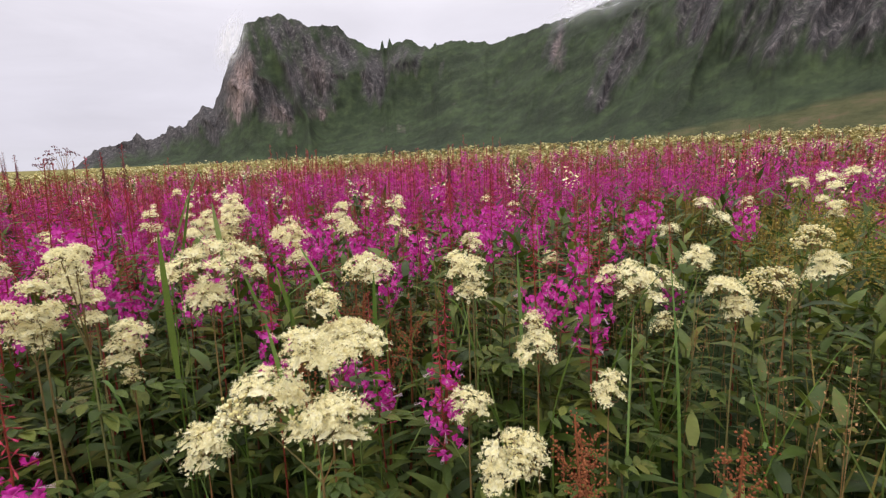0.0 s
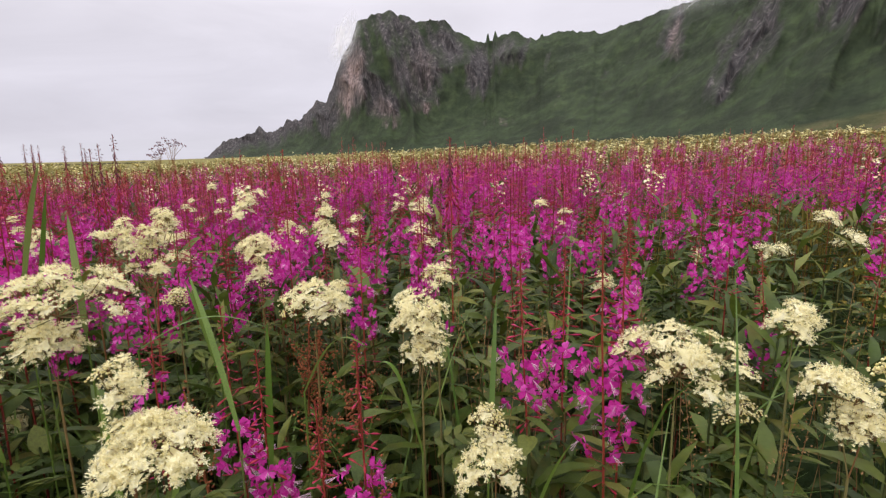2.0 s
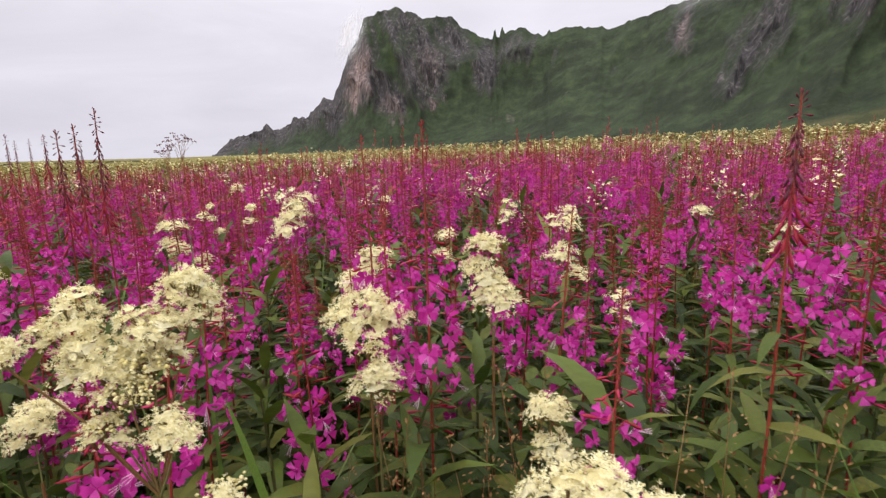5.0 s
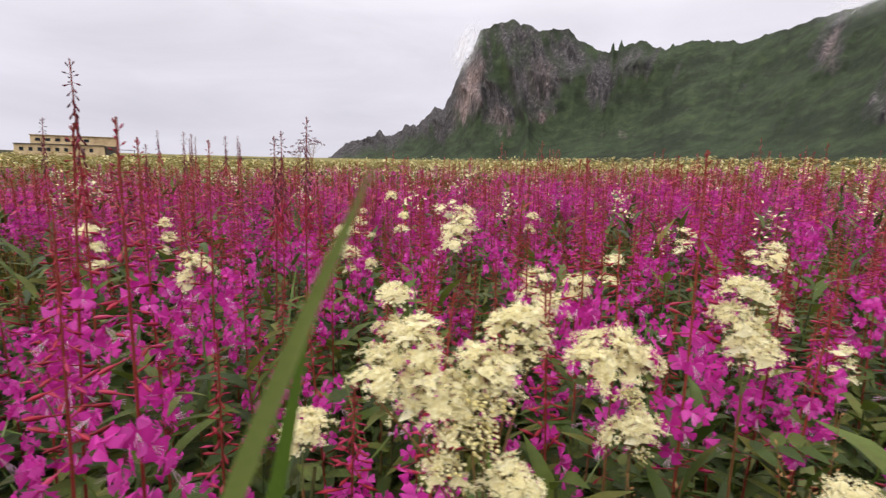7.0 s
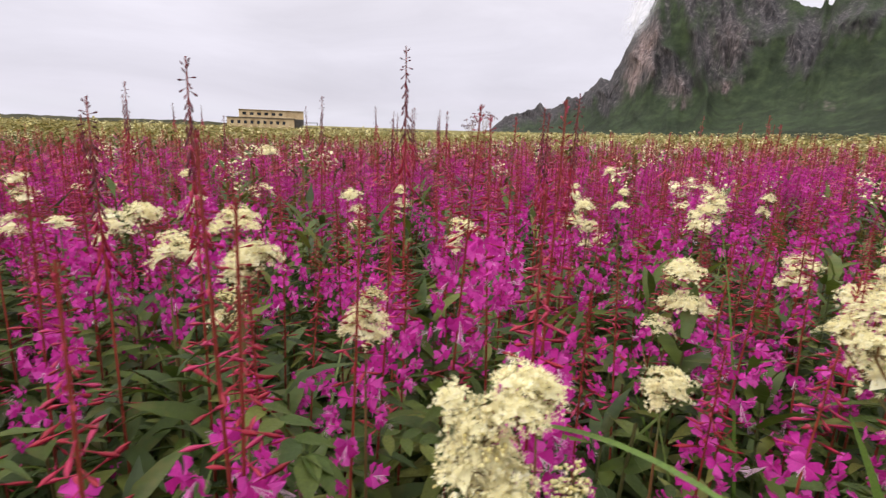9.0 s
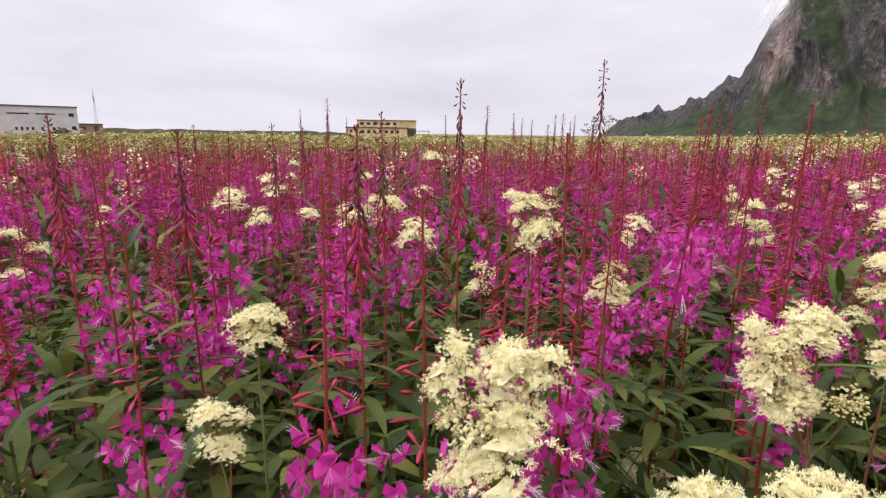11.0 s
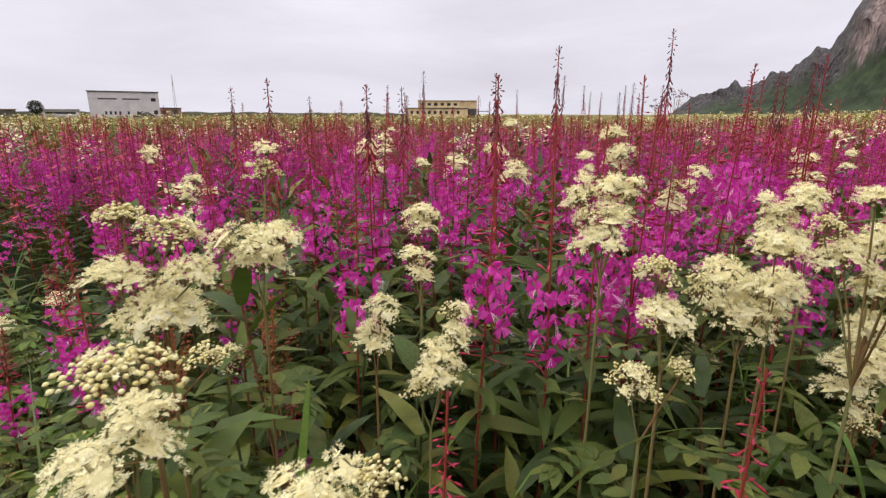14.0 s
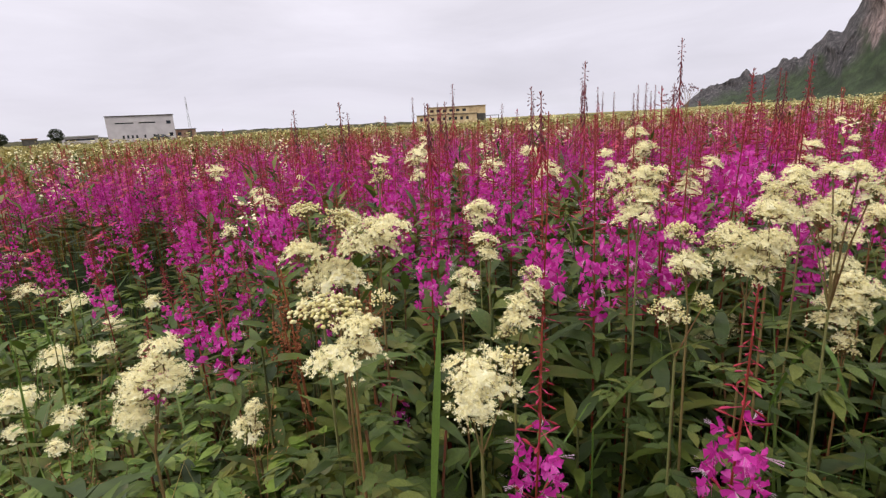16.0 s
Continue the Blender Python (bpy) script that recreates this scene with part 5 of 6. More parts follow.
# ---- low rise behind the far buildings ----
def distant_rise():
    """A long low bank of rough grass that closes the meadow to the west."""
    az = np.linspace(-112, -42, 150)
    top = 1.5 * np.clip((az + 112) / 10, 0, 1) * np.clip((-60 - az) / 6, 0, 1) + 0.5 * fbm(az / 1.1, az * 0, 77, 4) + 0.25 * fbm(az / 0.35, az * 0, 78, 2)
    rows = ((250.0, -0.3), (262.0, 0.55), (275.0, 1.0), (310.0, 0.7), (360.0, -0.3))
    P = []
    for d, k in rows:
        x, y = -0.7 + d * np.sin(np.radians(az)), 0.9 + d * np.cos(np.radians(az))
        P.append(np.stack([x, y, ground_z(x, y) + 0.2 + top * k], -1))
    P, n = np.stack(P), len(az)
    i, j = np.meshgrid(np.arange(len(rows) - 1), np.arange(n - 1), indexing="ij")
    f = np.stack([i * n + j, i * n + j + 1, (i + 1) * n + j + 1, (i + 1) * n + j], -1).reshape(-1, 4)
    g = Geo()
    g.add(P.reshape(-1, 3), f)
    k = Mat("rough_bank_grass", 0.95, 0.1)
    k.color(k.ramp(k.noise(0.12, 7.0, 0.7, k.pos()), [(0.3, (0.018, 0.020, 0.010)), (0.5, (0.040, 0.038, 0.018)), (0.7, (0.08, 0.066, 0.034))]))
    tagged(new("distant_bank", g.mesh("distant_bank", k.m)), "low dark bank of rough grass along the horizon", "hill", kind="structure")


distant_rise()


# ---- mist on the peaks ----
def mist(bear, elev, dist_m, wide, high, lean, seed, thick=0.6):
    """A thin torn sheet of cloud drifting off a crest."""
    k = Mat("drifting_mist_" + "abc"[seed], 1.0, 0.0)
    tc = k.node("ShaderNodeTexCoord")
    mp = k.node("ShaderNodeMapping", Location=(-1.0, -1.0, -1.0), Scale=(2.0, 2.0, 2.0))
    k.link(tc.outputs["Generated"], mp.inputs["Vector"])
    sq = k.node("ShaderNodeSeparateXYZ")
    k.link(mp.outputs["Vector"], sq.inputs["Vector"])
    r2 = k.math("ADD", k.math("POWER", sq.outputs["X"], 2.0), k.math("POWER", sq.outputs["Z"], 2.0))
    soft = k.math("SUBTRACT", 1.0, r2, True)
    n = k.node("ShaderNodeTexNoise", Scale=1.4, Detail=3.0, Roughness=0.5, Distortion=0.8)
    k.link(mp.outputs["Vector"], n.inputs["Vector"])
    alpha = k.math("MULTIPLY", k.math("POWER", soft, 2.0), k.span(n.outputs["Fac"], 0.3, 0.68, 0.3 * thick - 0.13, thick), True)
    tr = k.node("ShaderNodeBsdfTransparent")
    di = k.node("ShaderNodeBsdfTranslucent", Color=(0.95, 0.94, 0.97, 1))
    df = k.node("ShaderNodeBsdfDiffuse", Color=(0.95, 0.94, 0.97, 1))
    ad = k.node("ShaderNodeMixShader", Fac=0.5)
    k.link(di.outputs["BSDF"], ad.inputs[1])
    k.link(df.outputs["BSDF"], ad.inputs[2])
    mx = k.node("ShaderNodeMixShader")
    k.link(alpha, mx.inputs["Fac"])
    k.link(tr.outputs["BSDF"], mx.inputs[1])
    k.link(ad.outputs["Shader"], mx.inputs[2])
    k.link(mx.outputs["Shader"], k.out.inputs["Surface"])
    g = Geo()
    n_ = 24
    v = [((i / n_ - 0.5) * wide, 12 * math.sin(i * 0.5) + 9 * math.cos(j * 0.6), (j / n_ - 0.5) * high) for j in range(n_ + 1) for i in range(n_ + 1)]
    f = [(j * 25 + i, j * 25 + i + 1, j * 25 + i + 26, j * 25 + i + 25) for j in range(n_) for i in range(n_)]
    g.add(v, np.array(f))
    ob = new("mist", g.mesh("mist", k.m, smooth=True))
    a = radians(bear)
    ob.matrix_world = pose(dist_m * math.sin(a), dist_m * math.cos(a), 1.35 + dist_m * math.tan(radians(elev)), 0, 0, -bear) @ pose(0, 0, 0, 0, lean, 0)
    ob.visible_shadow = False
    tagged(ob, "thin white mist drifting off the mountain crest", "cloud", kind="stuff")


mist(-23.2, 11.6, 830, 46, 105, 22, 0, 0.95)
mist(13.5, 14.3, 590, 130, 42, -18, 1)
mist(18.5, 16.0, 560, 120, 60, -15, 2)

# ---- buildings ----
M_WALLW = Mat("pale_render", 0.85, 0.2)
M_WALLW.color(M_WALLW.ramp(M_WALLW.noise(0.6, 5.0, 0.6, M_WALLW.pos()), [(0.3, (0.31, 0.285, 0.29)), (0.7, (0.40, 0.365, 0.365))]))
M_WALLY = Mat("weathered_ochre_render", 0.9, 0.15)
M_WALLY.color(M_WALLY.ramp(M_WALLY.noise(0.5, 6.0, 0.65, M_WALLY.pos()), [(0.3, (0.22, 0.15, 0.085)), (0.5, (0.38, 0.28, 0.16)), (0.72, (0.47, 0.37, 0.24))]))
M_ROOF = Mat("dark_roof_felt", 0.9, 0.2)
M_ROOF.color(M_ROOF.ramp(M_ROOF.noise(0.8, 4.0, 0.6, M_ROOF.pos()), [(0.3, (0.06, 0.055, 0.055)), (0.7, (0.13, 0.12, 0.115))]))
M_GLASS = Mat("dark_window_glass", 0.12, 0.6)
M_GLASS.color((0.03, 0.035, 0.045))
M_BRICKY = Mat("brown_brick", 0.9, 0.2)
M_BRICKY.color(M_BRICKY.ramp(M_BRICKY.noise(2.0, 4.0, 0.6, M_BRICKY.pos()), [(0.3, (0.14, 0.08, 0.06)), (0.7, (0.26, 0.16, 0.12))]))
M_METAL = Mat("galvanised_steel", 0.5, 0.5)
M_METAL.color(M_METAL.ramp(M_METAL.noise(4.0, 3.0, 0.6, M_METAL.pos()), [(0.3, (0.25, 0.25, 0.26)), (0.7, (0.38, 0.38, 0.39))]))
M_METAL.b.inputs["Metallic"].default_value = 0.6
M_CAR = Mat("dark_car_paint", 0.3, 0.6)
M_CAR.color(M_CAR.ramp(M_CAR.noise(1.5, 3.0, 0.5, M_CAR.pos()), [(0.3, (0.02, 0.02, 0.024)), (0.7, (0.04, 0.04, 0.045))]))
M_RUBBER = Mat("tyre_rubber", 0.9, 0.2)
M_RUBBER.color((0.02, 0.02, 0.02))


def box(g, x0, x1, y0, y1, z0, z1, slot=0, bevel=0.0):
    b = bevel
    v = [(x0 + b, y0, z0), (x1 - b, y0, z0), (x1, y0 + b, z0), (x1, y1 - b, z0), (x1 - b, y1, z0), (x0 + b, y1, z0), (x0, y1 - b, z0), (x0, y0 + b, z0)]
    v += [(x, y, z1) for x, y, _ in v]
    f = [(k, (k + 1) % 8, 8 + (k + 1) % 8, 8 + k) for k in range(8)]
    g.add(v, np.array(f), slot)
    g.add(v, np.array([(8, 9, 10, 11), (8, 11, 12, 15), (12, 13, 14, 15), (3, 2, 1, 0), (7, 4, 3, 0), (7, 6, 5, 4)]), slot)


def bpart(name, parent, material, boxes, label="", bevel=0.02):
    g = Geo()
    for b in boxes:
        box(g, *b, bevel=bevel)
    return part(name, g.mesh(name, material), parent, label)


def holed_wall(name, parent, material, x0, x1, z0, z1, depth, holes, label=""):
    """A wall along x with openings that go through it."""
    g = Geo()
    xs = sorted({x0, x1, *[h[0] for h in holes], *[h[1] for h in holes]})
    zs = sorted({z0, z1, *[h[2] for h in holes], *[h[3] for h in holes]})
    for a, b in zip(xs, xs[1:]):
        for c, d in zip(zs, zs[1:]):
            mx, mz = (a + b) / 2, (c + d) / 2
            if not any(h[0] < mx < h[1] and h[2] < mz < h[3] for h in holes):
                box(g, a, b, 0, depth, c, d, bevel=0.0)
    return part(name, g.mesh(name, material), parent, label)


def window_unit(parent, x0, x1, z0, z1, depth, bars=1):
    w = bpart("window", parent, M_ROOF, [(x0, x0 + 0.06, depth * 0.4, depth * 0.7, z0, z1), (x1 - 0.06, x1, depth * 0.4, depth * 0.7, z0, z1),
                                        (x0 + 0.06, x1 - 0.06, depth * 0.4, depth * 0.7, z0, z0 + 0.06), (x0 + 0.06, x1 - 0.06, depth * 0.4, depth * 0.7, z1 - 0.06, z1)], bevel=0.0)
    g = Geo()
    box(g, x0 + 0.06, x1 - 0.06, depth * 0.5, depth * 0.58, z0 + 0.06, z1 - 0.06)
    part("pane", g.mesh("pane", M_GLASS.m), w, "dark glass pane")


def place_at(bear, dist_m, turn_deg=0.0):
    """A pose at a bearing from the path, its front (-y) facing back to it."""
    a = radians(bear)
    x, y = -0.7 + dist_m * math.sin(a), 0.9 + dist_m * math.cos(a)
    return pose(x, y, float(ground_z(x, y)), 0, 0, -bear + turn_deg)


def white_building():
    w, h, d = 14.6, 6.15, 9.0
    b = new("white_building")
    holes = [(-4.3 + k * 0.95, -3.85 + k * 0.95, 0.9, 1.65) for k in range(4)] + [(0.3, 0.75, 0.9, 1.65), (2.3, 2.8, 0.9, 1.65), (3.2, 3.6, 0.9, 1.65)]
    holes += [(-5.4, -1.5, 4.35, 4.65), (-0.4, 3.2, 4.35, 4.65), (5.6, 6.6, 4.0, 4.8), (5.9, 6.8, 1.0, 1.9)]
    holed_wall("wall", b, M_WALLW.m, -w / 2, w / 2, 0, h, 0.35, holes, "pale rendered front wall")
    bpart("side_wall", b, M_WALLW.m, [(-w / 2, -w / 2 + 0.35, 0.35, d, 0, h)], bevel=0.0)
    bpart("side_wall", b, M_WALLW.m, [(w / 2 - 0.35, w / 2, 0.35, d, 0, h)], bevel=0.0)
    bpart("back_wall", b, M_WALLW.m, [(-w / 2 + 0.35, w / 2 - 0.35, d - 0.35, d, 0, h)], bevel=0.0)
    bpart("roof", b, M_ROOF.m, [(-w / 2 - 0.15, w / 2 + 0.15, -0.15, d + 0.15, h, h + 0.16)])
    bpart("floor_slab", b, M_ROOF.m, [(-w / 2 + 0.36, w / 2 - 0.36, 0.36, d - 0.36, 3.0, 3.2)])
    for q in holes:
        window_unit(b, *q, 0.35)
    b.matrix_basis = place_at(-91.0, 150)
    tagged(b, "plain white two-storey building with small dark windows and flat roof", "building")
    a = new("brick_annex")
    holed_wall("wall", a, M_BRICKY.m, -2.7, 2.7, 0, 2.35, 0.3, [(-1.6, -0.7, 0.9, 1.7), (0.9, 1.8, 0.0, 2.0)], "brown brick wall")
    window_unit(a, -1.6, -0.7, 0.9, 1.7, 0.3)
    bpart("door", a, M_ROOF.m, [(0.9, 1.8, 0.1, 0.2, 0.0, 2.0)])
    bpart("back_wall", a, M_BRICKY.m, [(-2.7, 2.7, 0.31, 5.0, 0, 2.3)])
    bpart("roof", a, M_ROOF.m, [(-2.85, 2.85, -0.15, 5.1, 2.36, 2.5)])
    a.matrix_basis = place_at(-87.45, 150.5)
    tagged(a, "low brown brick annex with a flat dark roof", "building")
    lo = new("long_shed")
    holed_wall("wall", lo, M_WALLW.m, -4.2, 4.2, 0, 1.9, 0.3, [(-3.4, 3.4, 1.0, 1.5)], "pale shed wall")
    window_unit(lo, -3.4, 3.4, 1.0, 1.5, 0.3)
    bpart("back_wall", lo, M_WALLW.m, [(-4.2, 4.2, 0.31, 5.0, 0, 1.9)])
    bpart("roof", lo, M_METAL.m, [(-4.4, 4.4, -0.2, 5.2, 1.9, 2.3)])
    lo.matrix_basis = place_at(-95.9, 178)
    tagged(lo, "long low pale shed with a grey roof", "building")
    dk = new("dark_hut")
    bpart("wall", dk, M_ROOF.m, [(-1.4, 1.4, 0, 2.2, 0, 1.75)])
    bpart("roof", dk, M_BRICKY.m, [(-1.6, 1.6, -0.2, 2.4, 1.75, 1.95)])
    dk.matrix_basis = place_at(-99.5, 150)
    tagged(dk, "small dark hut at the edge of the meadow", "hut")


def ochre_building():
    b = new("ochre_building")
    w = 25.5
    holes = [(-11.6 + k * 2.1, -10.6 + k * 2.1, 1.3, 2.4) for k in range(9)]
    holed_wall("wall", b, M_WALLY.m, -w / 2, 9.2, 0, 3.3, 0.4, holes, "weathered ochre lower wall")
    for q in holes:
        window_unit(b, *q, 0.4)
    bpart("core_wall", b, M_WALLY.m, [(-w / 2, 9.2, 0.6, 9, 0, 3.2)])
    bpart("roof", b, M_ROOF.m, [(-w / 2 - 0.2, 9.4, -0.2, 3.2, 3.31, 3.5)])
    up = new("upper_storey")
    up.parent = b
    holes = [(-7.9 + k * 2.4, -6.6 + k * 2.4, 4.3, 5.2) for k in range(6)]
    g = Geo()
    xs = [-9.0] + [v for q in holes for v in (q[0], q[1])] + [12.6]
    for k in range(0, len(xs), 2):
        box(g, xs[k], xs[k + 1], 3.0, 3.4, 3.3, 6.0)
    for q in holes:
        box(g, q[0], q[1], 3.0, 3.4, 3.3, 4.3)
        box(g, q[0], q[1], 3.0, 3.4, 5.2, 6.0)
        box(g, q[0], q[1], 3.18, 3.24, 4.3, 5.2, 1)
    part("wall", g.mesh("wall", M_WALLY.m, M_GLASS.m), up, "ochre upper wall with dark openings")
    bpart("side_wall", up, M_WALLY.m, [(-9.0, 12.6, 3.41, 9.0, 3.3, 6.0)], bevel=0.0)
    bpart("roof", up, M_WALLY.m, [(-9.2, 12.8, 2.8, 9.2, 6.0, 6.18)])
    bpart("leg_wall", b, M_ROOF.m, [(9.3, 12.6, 3.0, 9.0, 0, 3.28)])
    bpart("canopy", b, M_ROOF.m, [(12.7, 17.5, 2.0, 6.0, 2.2, 2.4)])
    bpart("canopy_post", b, M_ROOF.m, [(17.2, 17.4, 2.1, 2.3, 0, 2.2)])
    b.matrix_basis = place_at(-60.5, 195)
    tagged(b, "derelict ochre two-storey building with a stepped flat roof", "building")


white_building()
ochre_building()


def lattice_mast():
    t = new("radio_mast")
    for k in range(3):
        a = k * 2.094
        g = Geo()
        g.add(*tube([(0.45 * math.cos(a), 0.45 * math.sin(a), 0), (0.12 * math.cos(a), 0.12 * math.sin(a), 11.6)], [0.05, 0.03], 5))
        part("leg", g.mesh("leg", M_METAL.m), t)
    g = Geo()
    for i in range(14):
        z0, z1 = i * 0.8, i * 0.8 + 0.8
        q0, q1 = 0.45 - 0.33 * z0 / 11.6, 0.45 - 0.33 * z1 / 11.6
        for k in range(3):
            a, b = k * 2.094, (k + 1) * 2.094
            g.add(*tube([(q0 * math.cos(a), q0 * math.sin(a), z0), (q1 * math.cos(b), q1 * math.sin(b), z1)], 0.02, 3))
    tagged(part("bracing", g.mesh("bracing", M_METAL.m), t), kind="stuff")
    bpart("antenna", t, M_METAL.m, [(-0.12, 0.12, -0.3, -0.12, 8.6, 9.6)])
    t.matrix_basis = place_at(-86.9, 170)
    tagged(t, "thin grey lattice radio mast", "mast")


lattice_mast()


def parked_car(bear, dist_m):
    c = new("car")
    g = Geo()
    prof = ((-2.1, 0.35), (-2.15, 0.75), (-1.3, 0.95), (-0.7, 1.45), (0.9, 1.48), (1.5, 1.0), (2.15, 0.85), (2.15, 0.35))
    v = [(x, yy, z) for yy in (-0.85, 0.85) for x, z in prof]
    n = len(prof)
    g.add(v, np.array([(k, (k + 1) % n, n + (k + 1) % n, n + k) for k in range(n)]))
    g.add(v, np.array([(0, 1, 6, 7), (1, 2, 5, 6), (2, 3, 4, 5)]))
    g.add(v, np.array([(7 + n, 6 + n, 1 + n, n), (6 + n, 5 + n, 2 + n, 1 + n), (5 + n, 4 + n, 3 + n, 2 + n)]))
    part("body", g.mesh("body", M_CAR.m), c)
    for x in (-1.35, 1.35):
        for yy in (-0.86, 0.7):
            g = Geo()
            g.add(*tube([(x, yy, 0.33), (x, yy + 0.16, 0.33)], 0.33, 12))
            part("wheel", g.mesh("wheel", M_RUBBER.m), c)
    g = Geo()
    box(g, -0.65, 0.95, -0.87, -0.855, 0.98, 1.36)
    part("side_window", g.mesh("side_window", M_GLASS.m), c)
    c.matrix_basis = place_at(bear, dist_m)
    tagged(c, "dark parked car in front of the white building", "car")


parked_car(-89.6, 138)


def far_tree(bear, dist_m, h):
    r = np.random.default_rng(5)
    t = new("tree")
    g = Geo()
    g.add(*tube([(0, 0, 0), (0.05, 0.02, h * 0.35), (0.0, 0.1, h * 0.8)], [0.14, 0.1, 0.03], 6))
    for k in range(7):
        a = k * 2.4
        g.add(*tube([(0, 0, h * (0.25 + 0.06 * k)), (math.cos(a) * h * 0.22, math.sin(a) * h * 0.22, h * (0.42 + 0.07 * k))], [0.05, 0.015], 4))
    part("trunk", g.mesh("trunk", M_SWSTEM), t)
    g = Geo()
    n = 2200
    a, u, q = r.uniform(0, 6.28, n), r.uniform(-1, 1, n), r.uniform(0.4, 1, n) ** 0.5
    lump = 1 + 0.3 * np.sin(a * 3) * np.cos(u * 4)
    loc = np.stack([np.cos(a) * np.sqrt(1 - u * u) * q * h * 0.36 * lump, np.sin(a) * np.sqrt(1 - u * u) * q * h * 0.36 * lump, h * 0.6 + u * q * h * 0.38], -1)
    g.stamp((np.array([(-1, 0, 0), (0, -0.6, 0.1), (1, 0, 0), (0, 0.6, 0.1)]), np.array([(0, 1, 2, 3)])), turn(r.uniform(0, 6.28, n), r.uniform(-1, 1, n), r.uniform(-1, 1, n), r.uniform(0.08, 0.17, n)), loc)
    tagged(part("crown", g.mesh("crown", M_TREE), t), kind="stuff")
    t.matrix_basis = place_at(bear, dist_m)
    tagged(t, "small dark rounded tree by the far buildings", "tree")


far_tree(-97.6, 150, 4.0)
far_tree(-101.4, 150, 3.4)

# ---- single plants that stand out ----


def umbel(bear, dist_m, h, wide, seed):
    """A dry many-branched umbel against the sky."""
    r = np.random.default_rng(seed)
    t = new("dry_umbel")
    g = Geo()
    g.add(*tube([(0, 0, 0), (0.02, 0, h * 0.5), (0.0, 0.02, h * 0.8)], [0.012, 0.009, 0.006], 5))
    part("stem", g.mesh("stem", M_DRY), t)
    g, s = Geo(), Geo()
    for k in range(13):
        a, q = k * 2.4, wide * 0.5 * math.sqrt((k + 0.5) / 13)
        tip = np.array([math.cos(a) * q, math.sin(a) * q, h - 0.25 * q + r.normal(0, 0.06)])
        g.add(*tube([(0, 0, h * r.uniform(0.55, 0.8)), tip * np.array([0.5, 0.5, 0.93]), tip], [0.004, 0.003, 0.002], 3))
        n = 9
        b = r.uniform(0, 6.28, n)
        s.stamp(BALL, np.eye(3)[None] * r.uniform(0.016, 0.03, n)[:, None, None], tip + np.stack([np.cos(b) * 0.04, np.sin(b) * 0.04, r.uniform(-0.01, 0.03, n)], -1))
    tagged(part("rays", g.mesh("rays", M_DRY), t), kind="stuff")
    tagged(part("seed_head", s.mesh("seed_head", M_DARKBUD), t), kind="stuff")
    t.matrix_basis = place_at(bear, dist_m)
    tagged(t, "tall dry brown umbel with dark seed heads", "wildflower")


umbel(-37.6, 12.0, 1.78, 0.62, 1)
umbel(-39.0, 12.5, 1.62, 0.4, 2)


def dock(x, y, z, seed):
    """A rusty seed spike of dock with branched whorls."""
    r = np.random.default_rng(seed)
    t = new("dock_plant")
    g = Geo()
    g.add(*tube([(0, 0, 0), (0.01, 0.01, z * 0.6), (0, 0, z)], [0.005, 0.004, 0.002], 5))
    part("stem", g.mesh("stem", M_RUST), t)
    s = Geo()
    for k in range(6):
        a = k * 2.4
        h0 = z * (0.72 + 0.03 * k)
        top = np.array([math.cos(a) * 0.05, math.sin(a) * 0.05, h0 + 0.14 - 0.01 * k])
        n = 34
        u = r.uniform(0.2, 1, n)
        loc = np.array([0, 0, h0]) * (1 - u[:, None]) + top * u[:, None] + r.normal(0, 0.006, (n, 3))
        s.stamp(BALL, np.eye(3)[None] * r.uniform(0.004, 0.0075, n)[:, None, None], loc)
    n = 60
    u = r.uniform(0, 1, n)
    s.stamp(BALL, np.eye(3)[None] * r.uniform(0.004, 0.0075, n)[:, None, None], np.stack([r.normal(0, 0.006, n), r.normal(0, 0.006, n), z * (0.78 + 0.24 * u)], -1))
    tagged(part("seed_head", s.mesh("seed_head", M_RUST), t, "rust-brown seed whorls"), kind="stuff")
    for k in range(4):
        part("leaf", LEAF_MESH[k], t, m=pose(0, 0, z * (0.3 + 0.1 * k), 0, -25, k * 130) @ Matrix.Scale(1.3, 4))
    t.matrix_basis = pose(x, y, float(ground_z(x, y)), r.uniform(-5, 5), r.uniform(-5, 5), 0)
    tagged(t, "rust-coloured dock seed spike among the leaves", "wild plant", "dock plants")


for k, (x, y, z) in enumerate(((0.09, 1.22, 0.86), (0.14, 1.27, 0.80), (0.36, 1.30, 0.82), (-0.57, 1.90, 0.96), (-0.55, 1.93, 0.92), (-0.362, 1.834, 0.94), (-0.42, 1.75, 0.86), (-0.25, 1.62, 0.82), (-0.55, 1.68, 0.9), (-1.62, 0.78, 0.95), (-1.72, 0.72, 0.9), (-1.66, 0.70, 0.98))):
    dock(x, y, z, 900 + k)


